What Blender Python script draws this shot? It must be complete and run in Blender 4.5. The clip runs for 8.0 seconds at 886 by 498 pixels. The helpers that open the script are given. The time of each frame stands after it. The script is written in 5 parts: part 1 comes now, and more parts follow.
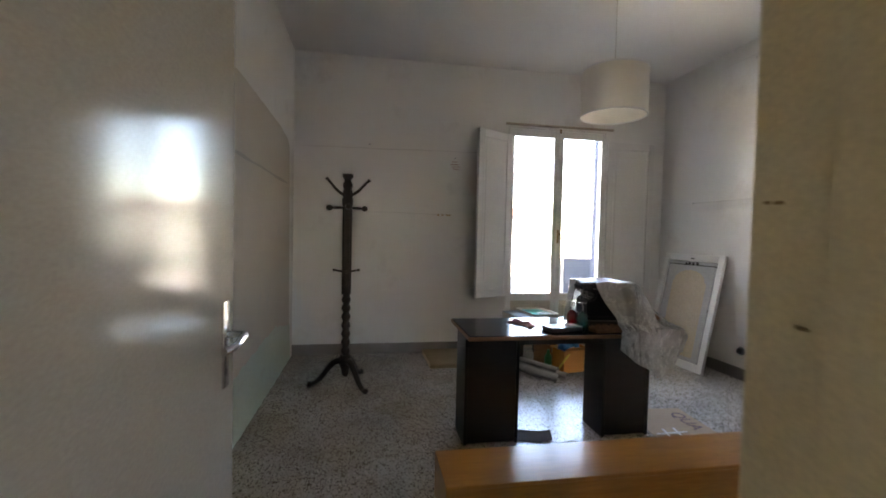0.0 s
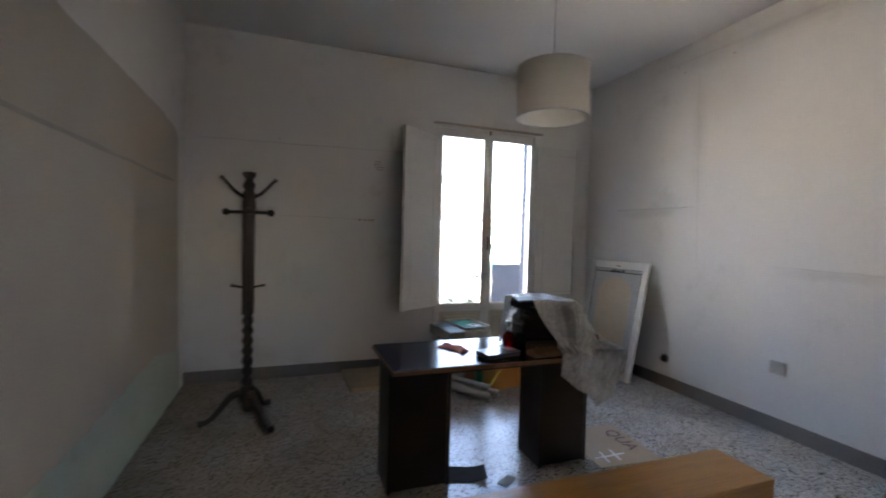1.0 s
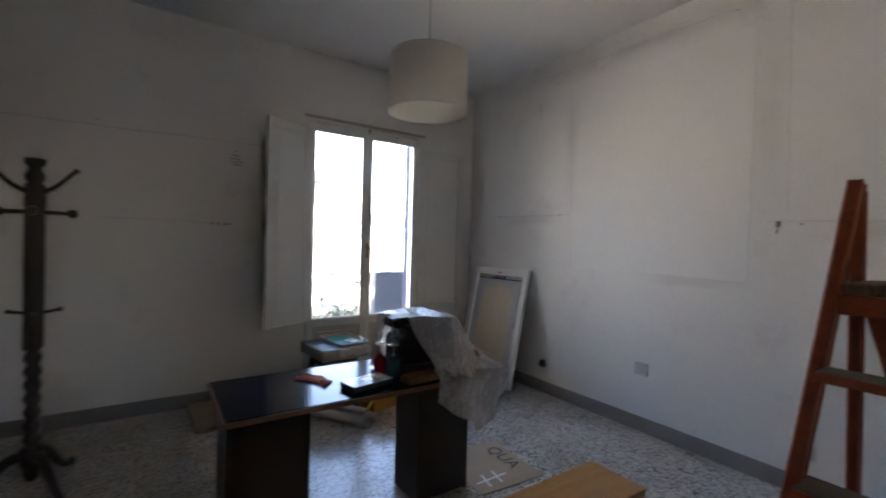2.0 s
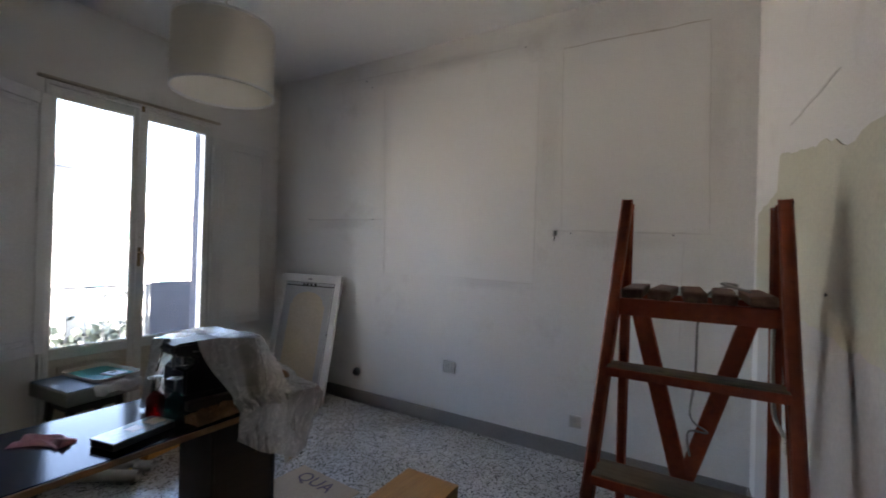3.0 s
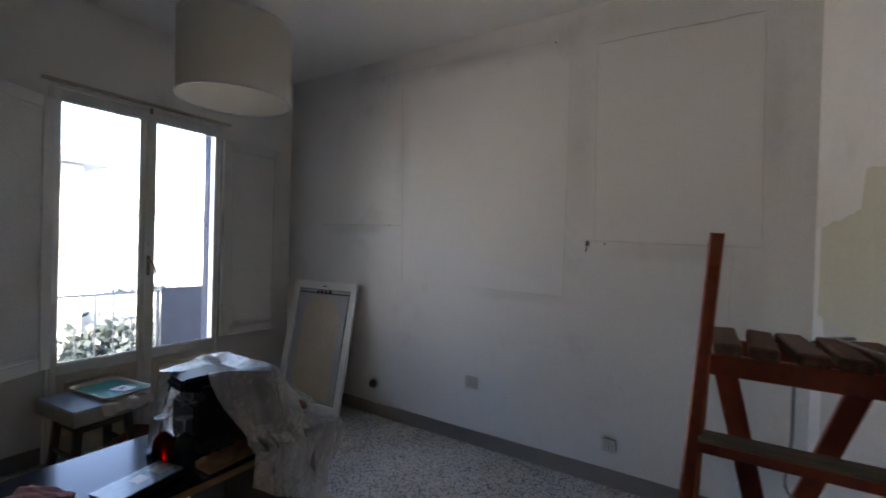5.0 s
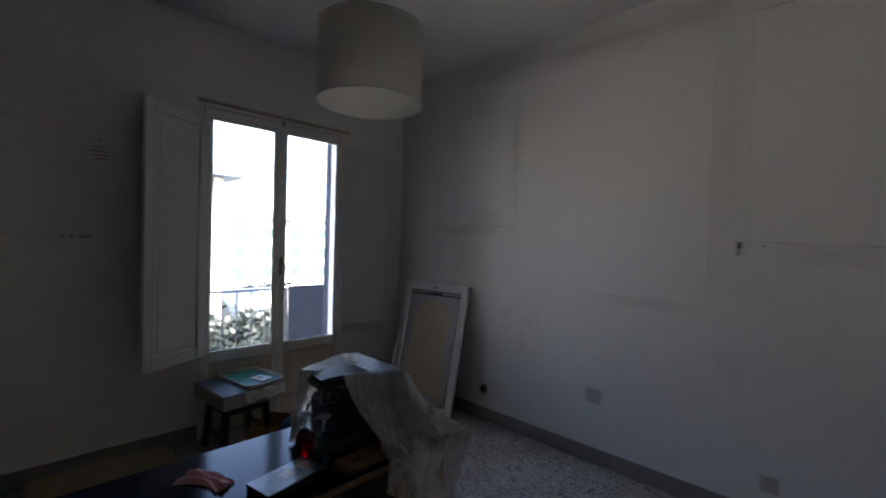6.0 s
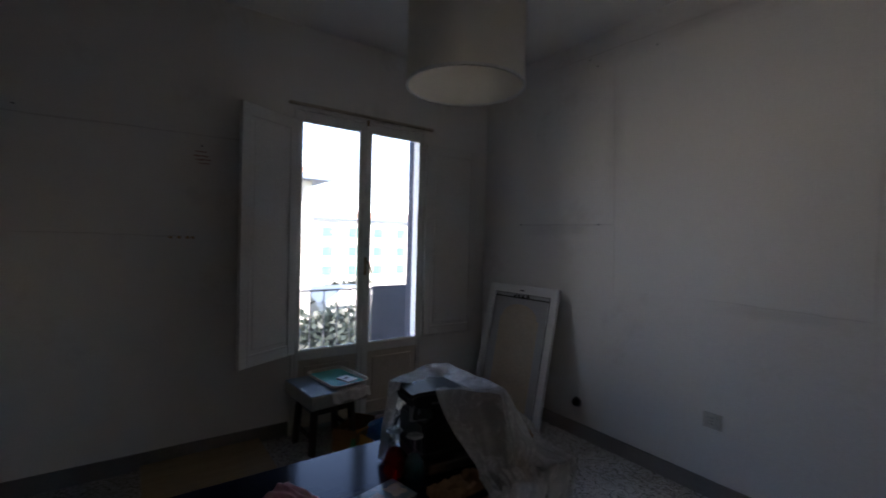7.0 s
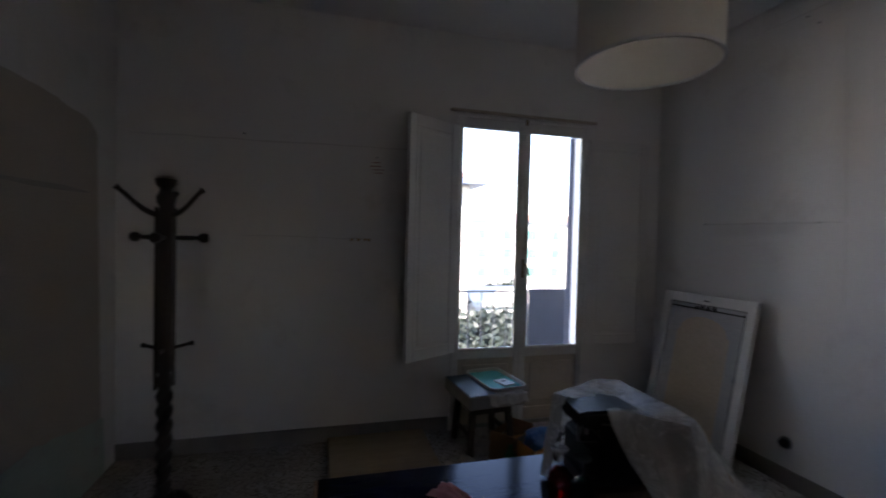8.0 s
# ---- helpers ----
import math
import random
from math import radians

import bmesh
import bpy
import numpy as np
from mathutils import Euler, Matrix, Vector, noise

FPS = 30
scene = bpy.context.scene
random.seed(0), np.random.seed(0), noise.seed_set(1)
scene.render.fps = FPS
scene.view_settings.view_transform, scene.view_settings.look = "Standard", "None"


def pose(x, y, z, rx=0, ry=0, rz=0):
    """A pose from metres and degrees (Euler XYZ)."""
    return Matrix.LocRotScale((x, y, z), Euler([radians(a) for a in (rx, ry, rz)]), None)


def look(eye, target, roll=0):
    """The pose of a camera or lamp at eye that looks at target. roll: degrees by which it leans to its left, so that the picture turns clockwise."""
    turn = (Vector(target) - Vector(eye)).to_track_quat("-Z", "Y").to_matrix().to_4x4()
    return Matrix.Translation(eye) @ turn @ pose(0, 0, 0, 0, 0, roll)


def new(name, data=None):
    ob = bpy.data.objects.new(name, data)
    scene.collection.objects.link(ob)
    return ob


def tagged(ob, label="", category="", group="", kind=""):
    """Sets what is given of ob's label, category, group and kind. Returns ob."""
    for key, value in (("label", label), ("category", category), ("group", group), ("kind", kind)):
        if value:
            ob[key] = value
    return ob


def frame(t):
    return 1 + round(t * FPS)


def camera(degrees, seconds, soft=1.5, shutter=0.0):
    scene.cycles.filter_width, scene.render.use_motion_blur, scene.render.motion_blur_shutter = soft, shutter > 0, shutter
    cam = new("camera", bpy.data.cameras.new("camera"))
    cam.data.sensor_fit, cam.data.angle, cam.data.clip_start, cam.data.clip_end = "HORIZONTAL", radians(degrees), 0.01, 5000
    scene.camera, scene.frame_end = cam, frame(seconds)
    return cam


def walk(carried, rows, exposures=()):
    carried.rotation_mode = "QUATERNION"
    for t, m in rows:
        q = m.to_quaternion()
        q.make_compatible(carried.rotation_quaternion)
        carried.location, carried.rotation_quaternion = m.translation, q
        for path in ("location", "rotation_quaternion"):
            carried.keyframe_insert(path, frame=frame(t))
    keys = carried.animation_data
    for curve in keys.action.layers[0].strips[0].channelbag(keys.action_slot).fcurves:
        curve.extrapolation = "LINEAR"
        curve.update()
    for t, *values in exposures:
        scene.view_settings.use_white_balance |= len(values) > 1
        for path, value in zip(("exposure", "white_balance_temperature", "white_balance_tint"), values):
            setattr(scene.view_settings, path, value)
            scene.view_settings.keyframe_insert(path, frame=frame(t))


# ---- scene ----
cam = camera(91.9, 8.0, 1.8, 0.5)
PATH = [
    (0, (0.134, -0.018, 1.339), (0.473, 1.952, 1.27), 1.3),
    (0.5, (0.156, 0.198, 1.382), (0.551, 2.158, 1.31), 1.4),
    (1, (0.235, 0.356, 1.412), (0.904, 2.24, 1.351), 1.5),
    (1.2, (0.297, 0.431, 1.409), (1.063, 2.278, 1.358), 1.5),
    (2.3, (0.518, 0.656, 1.453), (1.843, 2.154, 1.436), 1.7),
    (2.5, (0.537, 0.691, 1.456), (2.02, 2.034, 1.451), 1.8),
    (3, (0.557, 0.732, 1.459), (2.273, 1.759, 1.468), 1.6),
    (3.5, (0.586, 0.762, 1.444), (2.338, 1.727, 1.456), 1.6),
    (4, (0.634, 0.78, 1.512), (2.4, 1.718, 1.522), 1.5),
    (4.2, (0.663, 0.804, 1.529), (2.43, 1.741, 1.531), 1.6),
    (5.3, (0.667, 0.967, 1.579), (2.308, 2.11, 1.564), 1.5),
    (5.5, (0.65, 0.998, 1.565), (2.247, 2.202, 1.557), 1.4),
    (6, (0.665, 1.107, 1.576), (2.085, 2.515, 1.549), 1.6),
    (6.5, (0.709, 1.224, 1.564), (1.998, 2.752, 1.534), 1.6),
    (7, (0.732, 1.311, 1.579), (1.882, 2.946, 1.539), 1.5),
    (7.5, (0.764, 1.354, 1.578), (1.607, 3.168, 1.536), 1.4),
    (8, (0.734, 1.388, 1.579), (1.242, 3.322, 1.53), 1.4),
]
EXPOSURES = [(0.0, 5.25, 8000, 22), (0.5, 4.95, 7800, 23), (1.0, 4.7, 7500, 24), (2.5, 4.33, 7250, 23), (3.5, 4.21, 7200, 23), (4.2, 4.11, 7100, 23), (5.5, 3.62, 6950, 23), (6.0, 3.21, 6850, 23), (7.0, 2.88, 6850, 24), (8.0, 3.18, 6900, 26)]
walk(cam, [(t, look(eye, target, roll)) for t, eye, target, roll in PATH], EXPOSURES)

# ---- world, sun ----
world = bpy.data.worlds.new("world")
scene.world = world
world.use_nodes = True
sky = world.node_tree.nodes.new("ShaderNodeTexSky")
sky.sky_type = 'NISHITA'
sky.sun_disc = False
sky.sun_elevation = radians(44)
sky.sun_rotation = radians(222)
sky.dust_density = 0.15
world.node_tree.nodes["Background"].inputs["Strength"].default_value = 0.15
world.node_tree.links.new(sky.outputs[0], world.node_tree.nodes["Background"].inputs["Color"])
sun = new("sun", bpy.data.lights.new("sun", 'SUN'))
sun.data.energy, sun.data.angle, sun.data.color = 4.0, radians(0.5), (1.0, 0.95, 0.87)
sun.matrix_world = look((-20.1, -22.3, 29), (0, 0, 0))


# ---- materials ----
def nodes_of(name):
    m = bpy.data.materials.new(name)
    m.use_nodes = True
    return m, m.node_tree.nodes, m.node_tree.links, m.node_tree.nodes["Principled BSDF"]


def noise_node(N, L, coord, scale, detail=4.0, rough=0.55):
    n = N.new("ShaderNodeTexNoise")
    n.inputs["Scale"].default_value, n.inputs["Detail"].default_value, n.inputs["Roughness"].default_value = scale, detail, rough
    L.new(coord, n.inputs["Vector"])
    return n


def ramp(N, L, fac, stops):
    r = N.new("ShaderNodeValToRGB")
    while len(r.color_ramp.elements) < len(stops):
        r.color_ramp.elements.new(0.5)
    for e, (p, c) in zip(r.color_ramp.elements, stops):
        e.position, e.color = p, (*c, 1) if len(c) == 3 else c
    L.new(fac, r.inputs["Fac"])
    return r


def mixc(N, L, fac, a, b, how='MIX'):
    m = N.new("ShaderNodeMix")
    m.data_type, m.blend_type = 'RGBA', how
    for k, v in ((0, fac), (6, a), (7, b)):
        if hasattr(v, "is_output"):
            L.new(v, m.inputs[k])
        else:
            m.inputs[k].default_value = v if k == 0 else (*v, 1)
    return m.outputs[2]


def bump(N, L, height, p, strength, distance):
    b = N.new("ShaderNodeBump")
    b.inputs["Strength"].default_value, b.inputs["Distance"].default_value = strength, distance
    L.new(height, b.inputs["Height"])
    L.new(b.outputs[0], p.inputs["Normal"])


def surface(name, a, b, rough=0.6, fine=60.0, coarse=3.0, relief=0.15, metal=0.0, stain=None, depth=0.002, coat=0.0):
    """Two colours mixed at a coarse and a fine scale, with uneven gloss and relief."""
    m, N, L, p = nodes_of(name)
    co = N.new("ShaderNodeTexCoord").outputs["Object"]
    n1, n2 = noise_node(N, L, co, coarse, 5), noise_node(N, L, co, fine, 6)
    c = mixc(N, L, ramp(N, L, n1.outputs[0], [(0.3, (0, 0, 0)), (0.7, (1, 1, 1))]).outputs[0], a, b)
    c = mixc(N, L, 0.35, c, ramp(N, L, n2.outputs[0], [(0.3, [x * 0.75 for x in a]), (0.7, [min(1, x * 1.15) for x in b])]).outputs[0])
    if stain:
        n3 = noise_node(N, L, co, coarse * 2.3, 8, 0.7)
        c = mixc(N, L, ramp(N, L, n3.outputs[0], [(0.56, (0, 0, 0)), (0.75, (0.8, 0.8, 0.8))]).outputs[0], c, stain)
    L.new(c, p.inputs["Base Color"])
    r = N.new("ShaderNodeMapRange")
    r.inputs[3].default_value, r.inputs[4].default_value = max(0.02, rough - 0.12), min(1, rough + 0.12)
    L.new(n2.outputs[0], r.inputs[0])
    L.new(r.outputs[0], p.inputs["Roughness"])
    p.inputs["Metallic"].default_value = metal
    p.inputs["Coat Weight"].default_value = coat
    bump(N, L, n2.outputs[0], p, relief, depth)
    return m


def wood(name, a, b, rough=0.45, along=(1, 14, 14), scale=2.0, relief=0.1, coat=0.0):
    m, N, L, p = nodes_of(name)
    co = N.new("ShaderNodeTexCoord").outputs["Object"]
    mp = N.new("ShaderNodeMapping")
    mp.inputs["Scale"].default_value = along
    L.new(co, mp.inputs["Vector"])
    n1 = noise_node(N, L, mp.outputs[0], scale, 8, 0.65)
    n1.inputs["Distortion"].default_value = 0.6
    n2 = noise_node(N, L, mp.outputs[0], scale * 9, 4)
    c = ramp(N, L, n1.outputs[0], [(0.32, a), (0.68, b)]).outputs[0]
    c = mixc(N, L, 0.3, c, ramp(N, L, n2.outputs[0], [(0.35, [x * 0.6 for x in a]), (0.65, b)]).outputs[0])
    L.new(c, p.inputs["Base Color"])
    p.inputs["Roughness"].default_value = rough
    p.inputs["Coat Weight"].default_value = coat
    p.inputs["Coat Roughness"].default_value = 0.12
    bump(N, L, n2.outputs[0], p, relief, 0.0015)
    return m


def terrazzo():
    m, N, L, p = nodes_of("terrazzo")
    co = N.new("ShaderNodeTexCoord").outputs["Object"]
    warp = noise_node(N, L, co, 30, 2)
    add = N.new("ShaderNodeMix")
    add.data_type, add.blend_type = 'RGBA', 'LINEAR_LIGHT'
    add.inputs[0].default_value = 0.012
    L.new(co, add.inputs[6]), L.new(warp.outputs["Color"], add.inputs[7])
    c = None
    base = noise_node(N, L, co, 1.2, 5)
    ground = ramp(N, L, base.outputs[0], [(0.3, (0.50, 0.48, 0.45)), (0.7, (0.62, 0.60, 0.57))]).outputs[0]
    c = ground
    for scale, share, tint in ((70.0, 0.40, (0.72, 0.70, 0.67)), (78.0, 0.36, (0.022, 0.021, 0.020)), (125.0, 0.24, (0.07, 0.066, 0.06))):
        v = N.new("ShaderNodeTexVoronoi")
        v.inputs["Scale"].default_value = scale
        L.new(add.outputs[2], v.inputs["Vector"])
        sep = N.new("ShaderNodeSeparateColor")
        L.new(v.outputs["Color"], sep.inputs[0])
        pick = N.new("ShaderNodeMath")
        pick.operation = 'LESS_THAN'
        pick.inputs[1].default_value = share
        L.new(sep.outputs[0], pick.inputs[0])
        near = ramp(N, L, v.outputs["Distance"], [(0.40, (1, 1, 1)), (0.50, (0, 0, 0))])
        both = N.new("ShaderNodeMath")
        both.operation = 'MULTIPLY'
        L.new(pick.outputs[0], both.inputs[0]), L.new(near.outputs[0], both.inputs[1])
        c = mixc(N, L, both.outputs[0], c, tint)
    grime = noise_node(N, L, co, 2.6, 8, 0.7)
    c = mixc(N, L, ramp(N, L, grime.outputs[0], [(0.45, (0, 0, 0)), (0.8, (0.55, 0.55, 0.55))]).outputs[0], c, (0.20, 0.165, 0.125))
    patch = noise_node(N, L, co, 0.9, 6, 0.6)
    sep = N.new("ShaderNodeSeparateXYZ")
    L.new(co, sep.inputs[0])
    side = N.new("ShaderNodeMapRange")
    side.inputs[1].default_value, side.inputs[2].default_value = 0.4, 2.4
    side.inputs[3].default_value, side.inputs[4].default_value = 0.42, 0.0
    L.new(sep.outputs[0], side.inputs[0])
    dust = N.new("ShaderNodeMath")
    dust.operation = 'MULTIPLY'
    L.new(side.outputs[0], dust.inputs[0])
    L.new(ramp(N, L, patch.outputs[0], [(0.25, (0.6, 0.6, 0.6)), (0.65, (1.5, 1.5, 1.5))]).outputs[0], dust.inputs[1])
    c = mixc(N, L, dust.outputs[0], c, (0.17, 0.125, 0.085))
    L.new(c, p.inputs["Base Color"])
    r = N.new("ShaderNodeMapRange")
    r.inputs[3].default_value, r.inputs[4].default_value = 0.12, 0.34
    L.new(grime.outputs[0], r.inputs[0])
    L.new(r.outputs[0], p.inputs["Roughness"])
    bump(N, L, base.outputs[0], p, 0.04, 0.003)
    return m


def glass_pane():
    """Thin window glass with a film of dirt and dried drops."""
    m, N, L, p = nodes_of("window_glass")
    out = N["Material Output"]
    clear, gloss, film = N.new("ShaderNodeBsdfTransparent"), N.new("ShaderNodeBsdfGlossy"), N.new("ShaderNodeBsdfTranslucent")
    clear.inputs[0].default_value = (0.93, 0.95, 0.95, 1)
    gloss.inputs["Roughness"].default_value = 0.02
    film.inputs[0].default_value = (0.6, 0.63, 0.66, 1)
    fr = N.new("ShaderNodeFresnel")
    fr.inputs[0].default_value = 1.45
    a, b = N.new("ShaderNodeMixShader"), N.new("ShaderNodeMixShader")
    co = N.new("ShaderNodeTexCoord").outputs["Object"]
    n = noise_node(N, L, co, 45, 9, 0.75)
    spots = ramp(N, L, n.outputs[0], [(0.5, (0.004, 0.004, 0.004)), (0.75, (0.07, 0.07, 0.07))])
    L.new(spots.outputs[0], a.inputs[0]), L.new(clear.outputs[0], a.inputs[1]), L.new(film.outputs[0], a.inputs[2])
    L.new(fr.outputs[0], b.inputs[0]), L.new(a.outputs[0], b.inputs[1]), L.new(gloss.outputs[0], b.inputs[2])
    L.new(b.outputs[0], out.inputs[0])
    return m


def clear_plastic():
    """Thin milky film: see-through, with a white veil; crease highlights are painted as denser lines."""
    m, N, L, p = nodes_of("plastic_film")
    out = N["Material Output"]
    clear, mixer = N.new("ShaderNodeBsdfTransparent"), N.new("ShaderNodeMixShader")
    p.inputs["Base Color"].default_value = (0.93, 0.92, 0.90, 1)
    p.inputs["Roughness"].default_value = 0.22
    tr, m2 = N.new("ShaderNodeBsdfTranslucent"), N.new("ShaderNodeMixShader")
    tr.inputs[0].default_value = (0.96, 0.95, 0.93, 1)
    m2.inputs[0].default_value = 0.42
    L.new(p.outputs[0], m2.inputs[1]), L.new(tr.outputs[0], m2.inputs[2])
    co = N.new("ShaderNodeTexCoord").outputs["Object"]
    warp = noise_node(N, L, co, 3.0, 4, 0.6)
    bent = N.new("ShaderNodeMix")
    bent.data_type, bent.blend_type = 'RGBA', 'LINEAR_LIGHT'
    bent.inputs[0].default_value = 0.22
    L.new(co, bent.inputs[6]), L.new(warp.outputs["Color"], bent.inputs[7])
    stretch = N.new("ShaderNodeMapping")
    stretch.inputs["Scale"].default_value = (9.0, 9.0, 2.2)
    L.new(bent.outputs[2], stretch.inputs["Vector"])
    creases = noise_node(N, L, stretch.outputs[0], 1.6, 5, 0.62)
    creases.inputs["Distortion"].default_value = 1.4
    # narrow pale bands paint the highlights on the creases
    crease_glints = ramp(N, L, creases.outputs[0], [(0.40, (0.0, 0.0, 0.0)), (0.495, (0.10, 0.10, 0.10)), (0.51, (0.34, 0.34, 0.34)), (0.53, (0.10, 0.10, 0.10)), (0.62, (0.0, 0.0, 0.0))])
    n = noise_node(N, L, co, 5, 6, 0.6)
    n.inputs["Distortion"].default_value = 0.7
    cloud = ramp(N, L, n.outputs[0], [(0.3, (0.40, 0.40, 0.40)), (0.7, (0.64, 0.64, 0.64))])
    veil = N.new("ShaderNodeMath")
    veil.operation, veil.use_clamp = 'ADD', True
    L.new(cloud.outputs[0], veil.inputs[0]), L.new(crease_glints.outputs[0], veil.inputs[1])
    L.new(veil.outputs[0], mixer.inputs[0]), L.new(clear.outputs[0], mixer.inputs[1]), L.new(m2.outputs[0], mixer.inputs[2])
    gloss, shine, fr = N.new("ShaderNodeBsdfGlossy"), N.new("ShaderNodeMixShader"), N.new("ShaderNodeFresnel")
    gloss.inputs["Roughness"].default_value = 0.14
    fr.inputs[0].default_value = 1.5
    L.new(fr.outputs[0], shine.inputs[0]), L.new(mixer.outputs[0], shine.inputs[1]), L.new(gloss.outputs[0], shine.inputs[2])
    L.new(shine.outputs[0], out.inputs[0])
    b = N.new("ShaderNodeBump")
    b.inputs["Strength"].default_value, b.inputs["Distance"].default_value = 0.6, 0.015
    L.new(creases.outputs[0], b.inputs["Height"])
    for k in (p.inputs["Normal"], gloss.inputs["Normal"], fr.inputs["Normal"]):
        L.new(b.outputs[0], k)
    return m


def coloured_glass(name, tint):
    m, N, L, p = nodes_of(name)
    p.inputs["Base Color"].default_value = (*tint, 1)
    p.inputs["Transmission Weight"].default_value = 0.85
    p.inputs["Roughness"].default_value = 0.04
    return m


M_WALL = surface("wall_paint", (0.775, 0.758, 0.725), (0.825, 0.812, 0.783), 0.75, 140, 0.9, 0.12, stain=(0.64, 0.61, 0.57), depth=0.001)
M_CEIL = surface("ceiling_paint", (0.74, 0.735, 0.72), (0.79, 0.785, 0.775), 0.8, 120, 0.7, 0.1)
M_CLEAN = surface("cleaner_wall_paint", (0.79, 0.774, 0.743), (0.838, 0.825, 0.797), 0.75, 140, 0.9, 0.1, depth=0.001)
M_OLD = surface("old_grey_paint", (0.49, 0.435, 0.365), (0.56, 0.50, 0.425), 0.55, 90, 1.4, 0.15, stain=(0.44, 0.42, 0.39))
M_MINT = surface("old_mint_paint", (0.42, 0.54, 0.46), (0.50, 0.58, 0.51), 0.55, 80, 2.2, 0.15, stain=(0.40, 0.38, 0.35))
M_OLIVE = surface("old_olive_paint", (0.56, 0.545, 0.41), (0.63, 0.61, 0.475), 0.6, 90, 1.8, 0.15, stain=(0.53, 0.50, 0.41))
M_LOWER = surface("grey_lower_wall", (0.54, 0.515, 0.475), (0.61, 0.585, 0.545), 0.6, 90, 1.8, 0.12, stain=(0.54, 0.51, 0.46))
M_GHOST = surface("dusty_line", (0.65, 0.625, 0.59), (0.72, 0.70, 0.67), 0.8, 60, 6, 0.2)
M_CRACK = surface("crack_dust", (0.46, 0.41, 0.36), (0.66, 0.62, 0.57), 0.9, 60, 8, 0.2)


def fading_veil(name, tint, strength):
    """A thin tinted veil that fades out towards its borders."""
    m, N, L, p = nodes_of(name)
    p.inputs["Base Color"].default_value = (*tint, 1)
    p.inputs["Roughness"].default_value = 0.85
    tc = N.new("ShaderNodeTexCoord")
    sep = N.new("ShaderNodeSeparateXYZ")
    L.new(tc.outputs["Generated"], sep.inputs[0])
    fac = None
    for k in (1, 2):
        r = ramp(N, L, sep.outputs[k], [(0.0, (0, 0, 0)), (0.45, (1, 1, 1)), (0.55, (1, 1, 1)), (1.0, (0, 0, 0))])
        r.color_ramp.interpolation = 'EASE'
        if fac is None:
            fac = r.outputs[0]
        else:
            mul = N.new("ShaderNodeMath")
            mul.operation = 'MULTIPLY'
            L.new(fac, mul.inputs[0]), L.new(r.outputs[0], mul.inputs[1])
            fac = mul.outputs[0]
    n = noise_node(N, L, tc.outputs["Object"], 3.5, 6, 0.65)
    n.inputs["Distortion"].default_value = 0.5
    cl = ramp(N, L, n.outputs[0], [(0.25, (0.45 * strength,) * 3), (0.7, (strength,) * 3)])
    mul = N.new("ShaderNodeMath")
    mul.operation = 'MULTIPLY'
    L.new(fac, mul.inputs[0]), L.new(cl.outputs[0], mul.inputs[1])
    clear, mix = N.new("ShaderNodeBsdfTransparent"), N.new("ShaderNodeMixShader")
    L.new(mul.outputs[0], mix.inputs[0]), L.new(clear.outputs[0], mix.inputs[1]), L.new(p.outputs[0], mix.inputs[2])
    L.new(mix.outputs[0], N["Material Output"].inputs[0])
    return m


M_SMUDGE = fading_veil("grey_dust_smudge", (0.50, 0.475, 0.44), 0.12)
# brownish veil for the wall's top and south end
M_BROWNING = fading_veil("brown_wall_tint", (0.56, 0.50, 0.41), 0.15)
M_BASE = surface("grey_skirting_stone", (0.20, 0.185, 0.17), (0.27, 0.255, 0.235), 0.4, 90, 4, 0.1)
M_FLOOR = terrazzo()
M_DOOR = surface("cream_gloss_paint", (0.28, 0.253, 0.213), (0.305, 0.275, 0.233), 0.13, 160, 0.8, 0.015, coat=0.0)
M_FRAME = surface("cream_door_frame", (0.64, 0.56, 0.36), (0.69, 0.61, 0.41), 0.35, 140, 1.2, 0.04, stain=(0.53, 0.47, 0.35))
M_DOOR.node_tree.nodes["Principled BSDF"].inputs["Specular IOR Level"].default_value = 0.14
M_WHITE = surface("white_joinery_paint", (0.73, 0.72, 0.69), (0.78, 0.77, 0.74), 0.38, 70, 3, 0.08, stain=(0.70, 0.675, 0.63))
M_CREAM = surface("cream_joinery_paint", (0.56, 0.49, 0.39), (0.63, 0.56, 0.46), 0.4, 70, 3, 0.08, stain=(0.47, 0.40, 0.32))
M_CHROME = surface("chrome", (0.62, 0.61, 0.60), (0.70, 0.69, 0.68), 0.18, 80, 8, 0.02, metal=1.0)
M_BRASS = surface("old_brass", (0.24, 0.17, 0.09), (0.34, 0.25, 0.14), 0.4, 80, 8, 0.1, metal=0.9)
M_BLACK = surface("black_enamel", (0.006, 0.006, 0.007), (0.013, 0.013, 0.014), 0.5, 60, 5, 0.05)
M_BLACK.node_tree.nodes["Principled BSDF"].inputs["Specular IOR Level"].default_value = 0.3
M_DARKSTEEL = surface("dark_steel", (0.12, 0.12, 0.125), (0.2, 0.2, 0.2), 0.35, 80, 6, 0.05, metal=0.9)
M_DESK = wood("dark_veneer", (0.010, 0.006, 0.005), (0.022, 0.012, 0.009), 0.4, (1, 16, 16), 1.6, 0.04)
# blue of the reflected sky is put into this laminate's base and specular tint
M_DESKTOP = wood("sky_tinted_laminate", (0.006, 0.007, 0.018), (0.011, 0.012, 0.028), 0.13, (1, 14, 14), 1.5, 0.03)
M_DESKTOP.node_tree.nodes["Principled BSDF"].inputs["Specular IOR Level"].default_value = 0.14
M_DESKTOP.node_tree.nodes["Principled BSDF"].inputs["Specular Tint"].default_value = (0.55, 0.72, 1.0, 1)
M_EDGE = wood("worn_edge_strip", (0.16, 0.075, 0.03), (0.34, 0.17, 0.07), 0.45, (1, 20, 20), 3.0, 0.1)
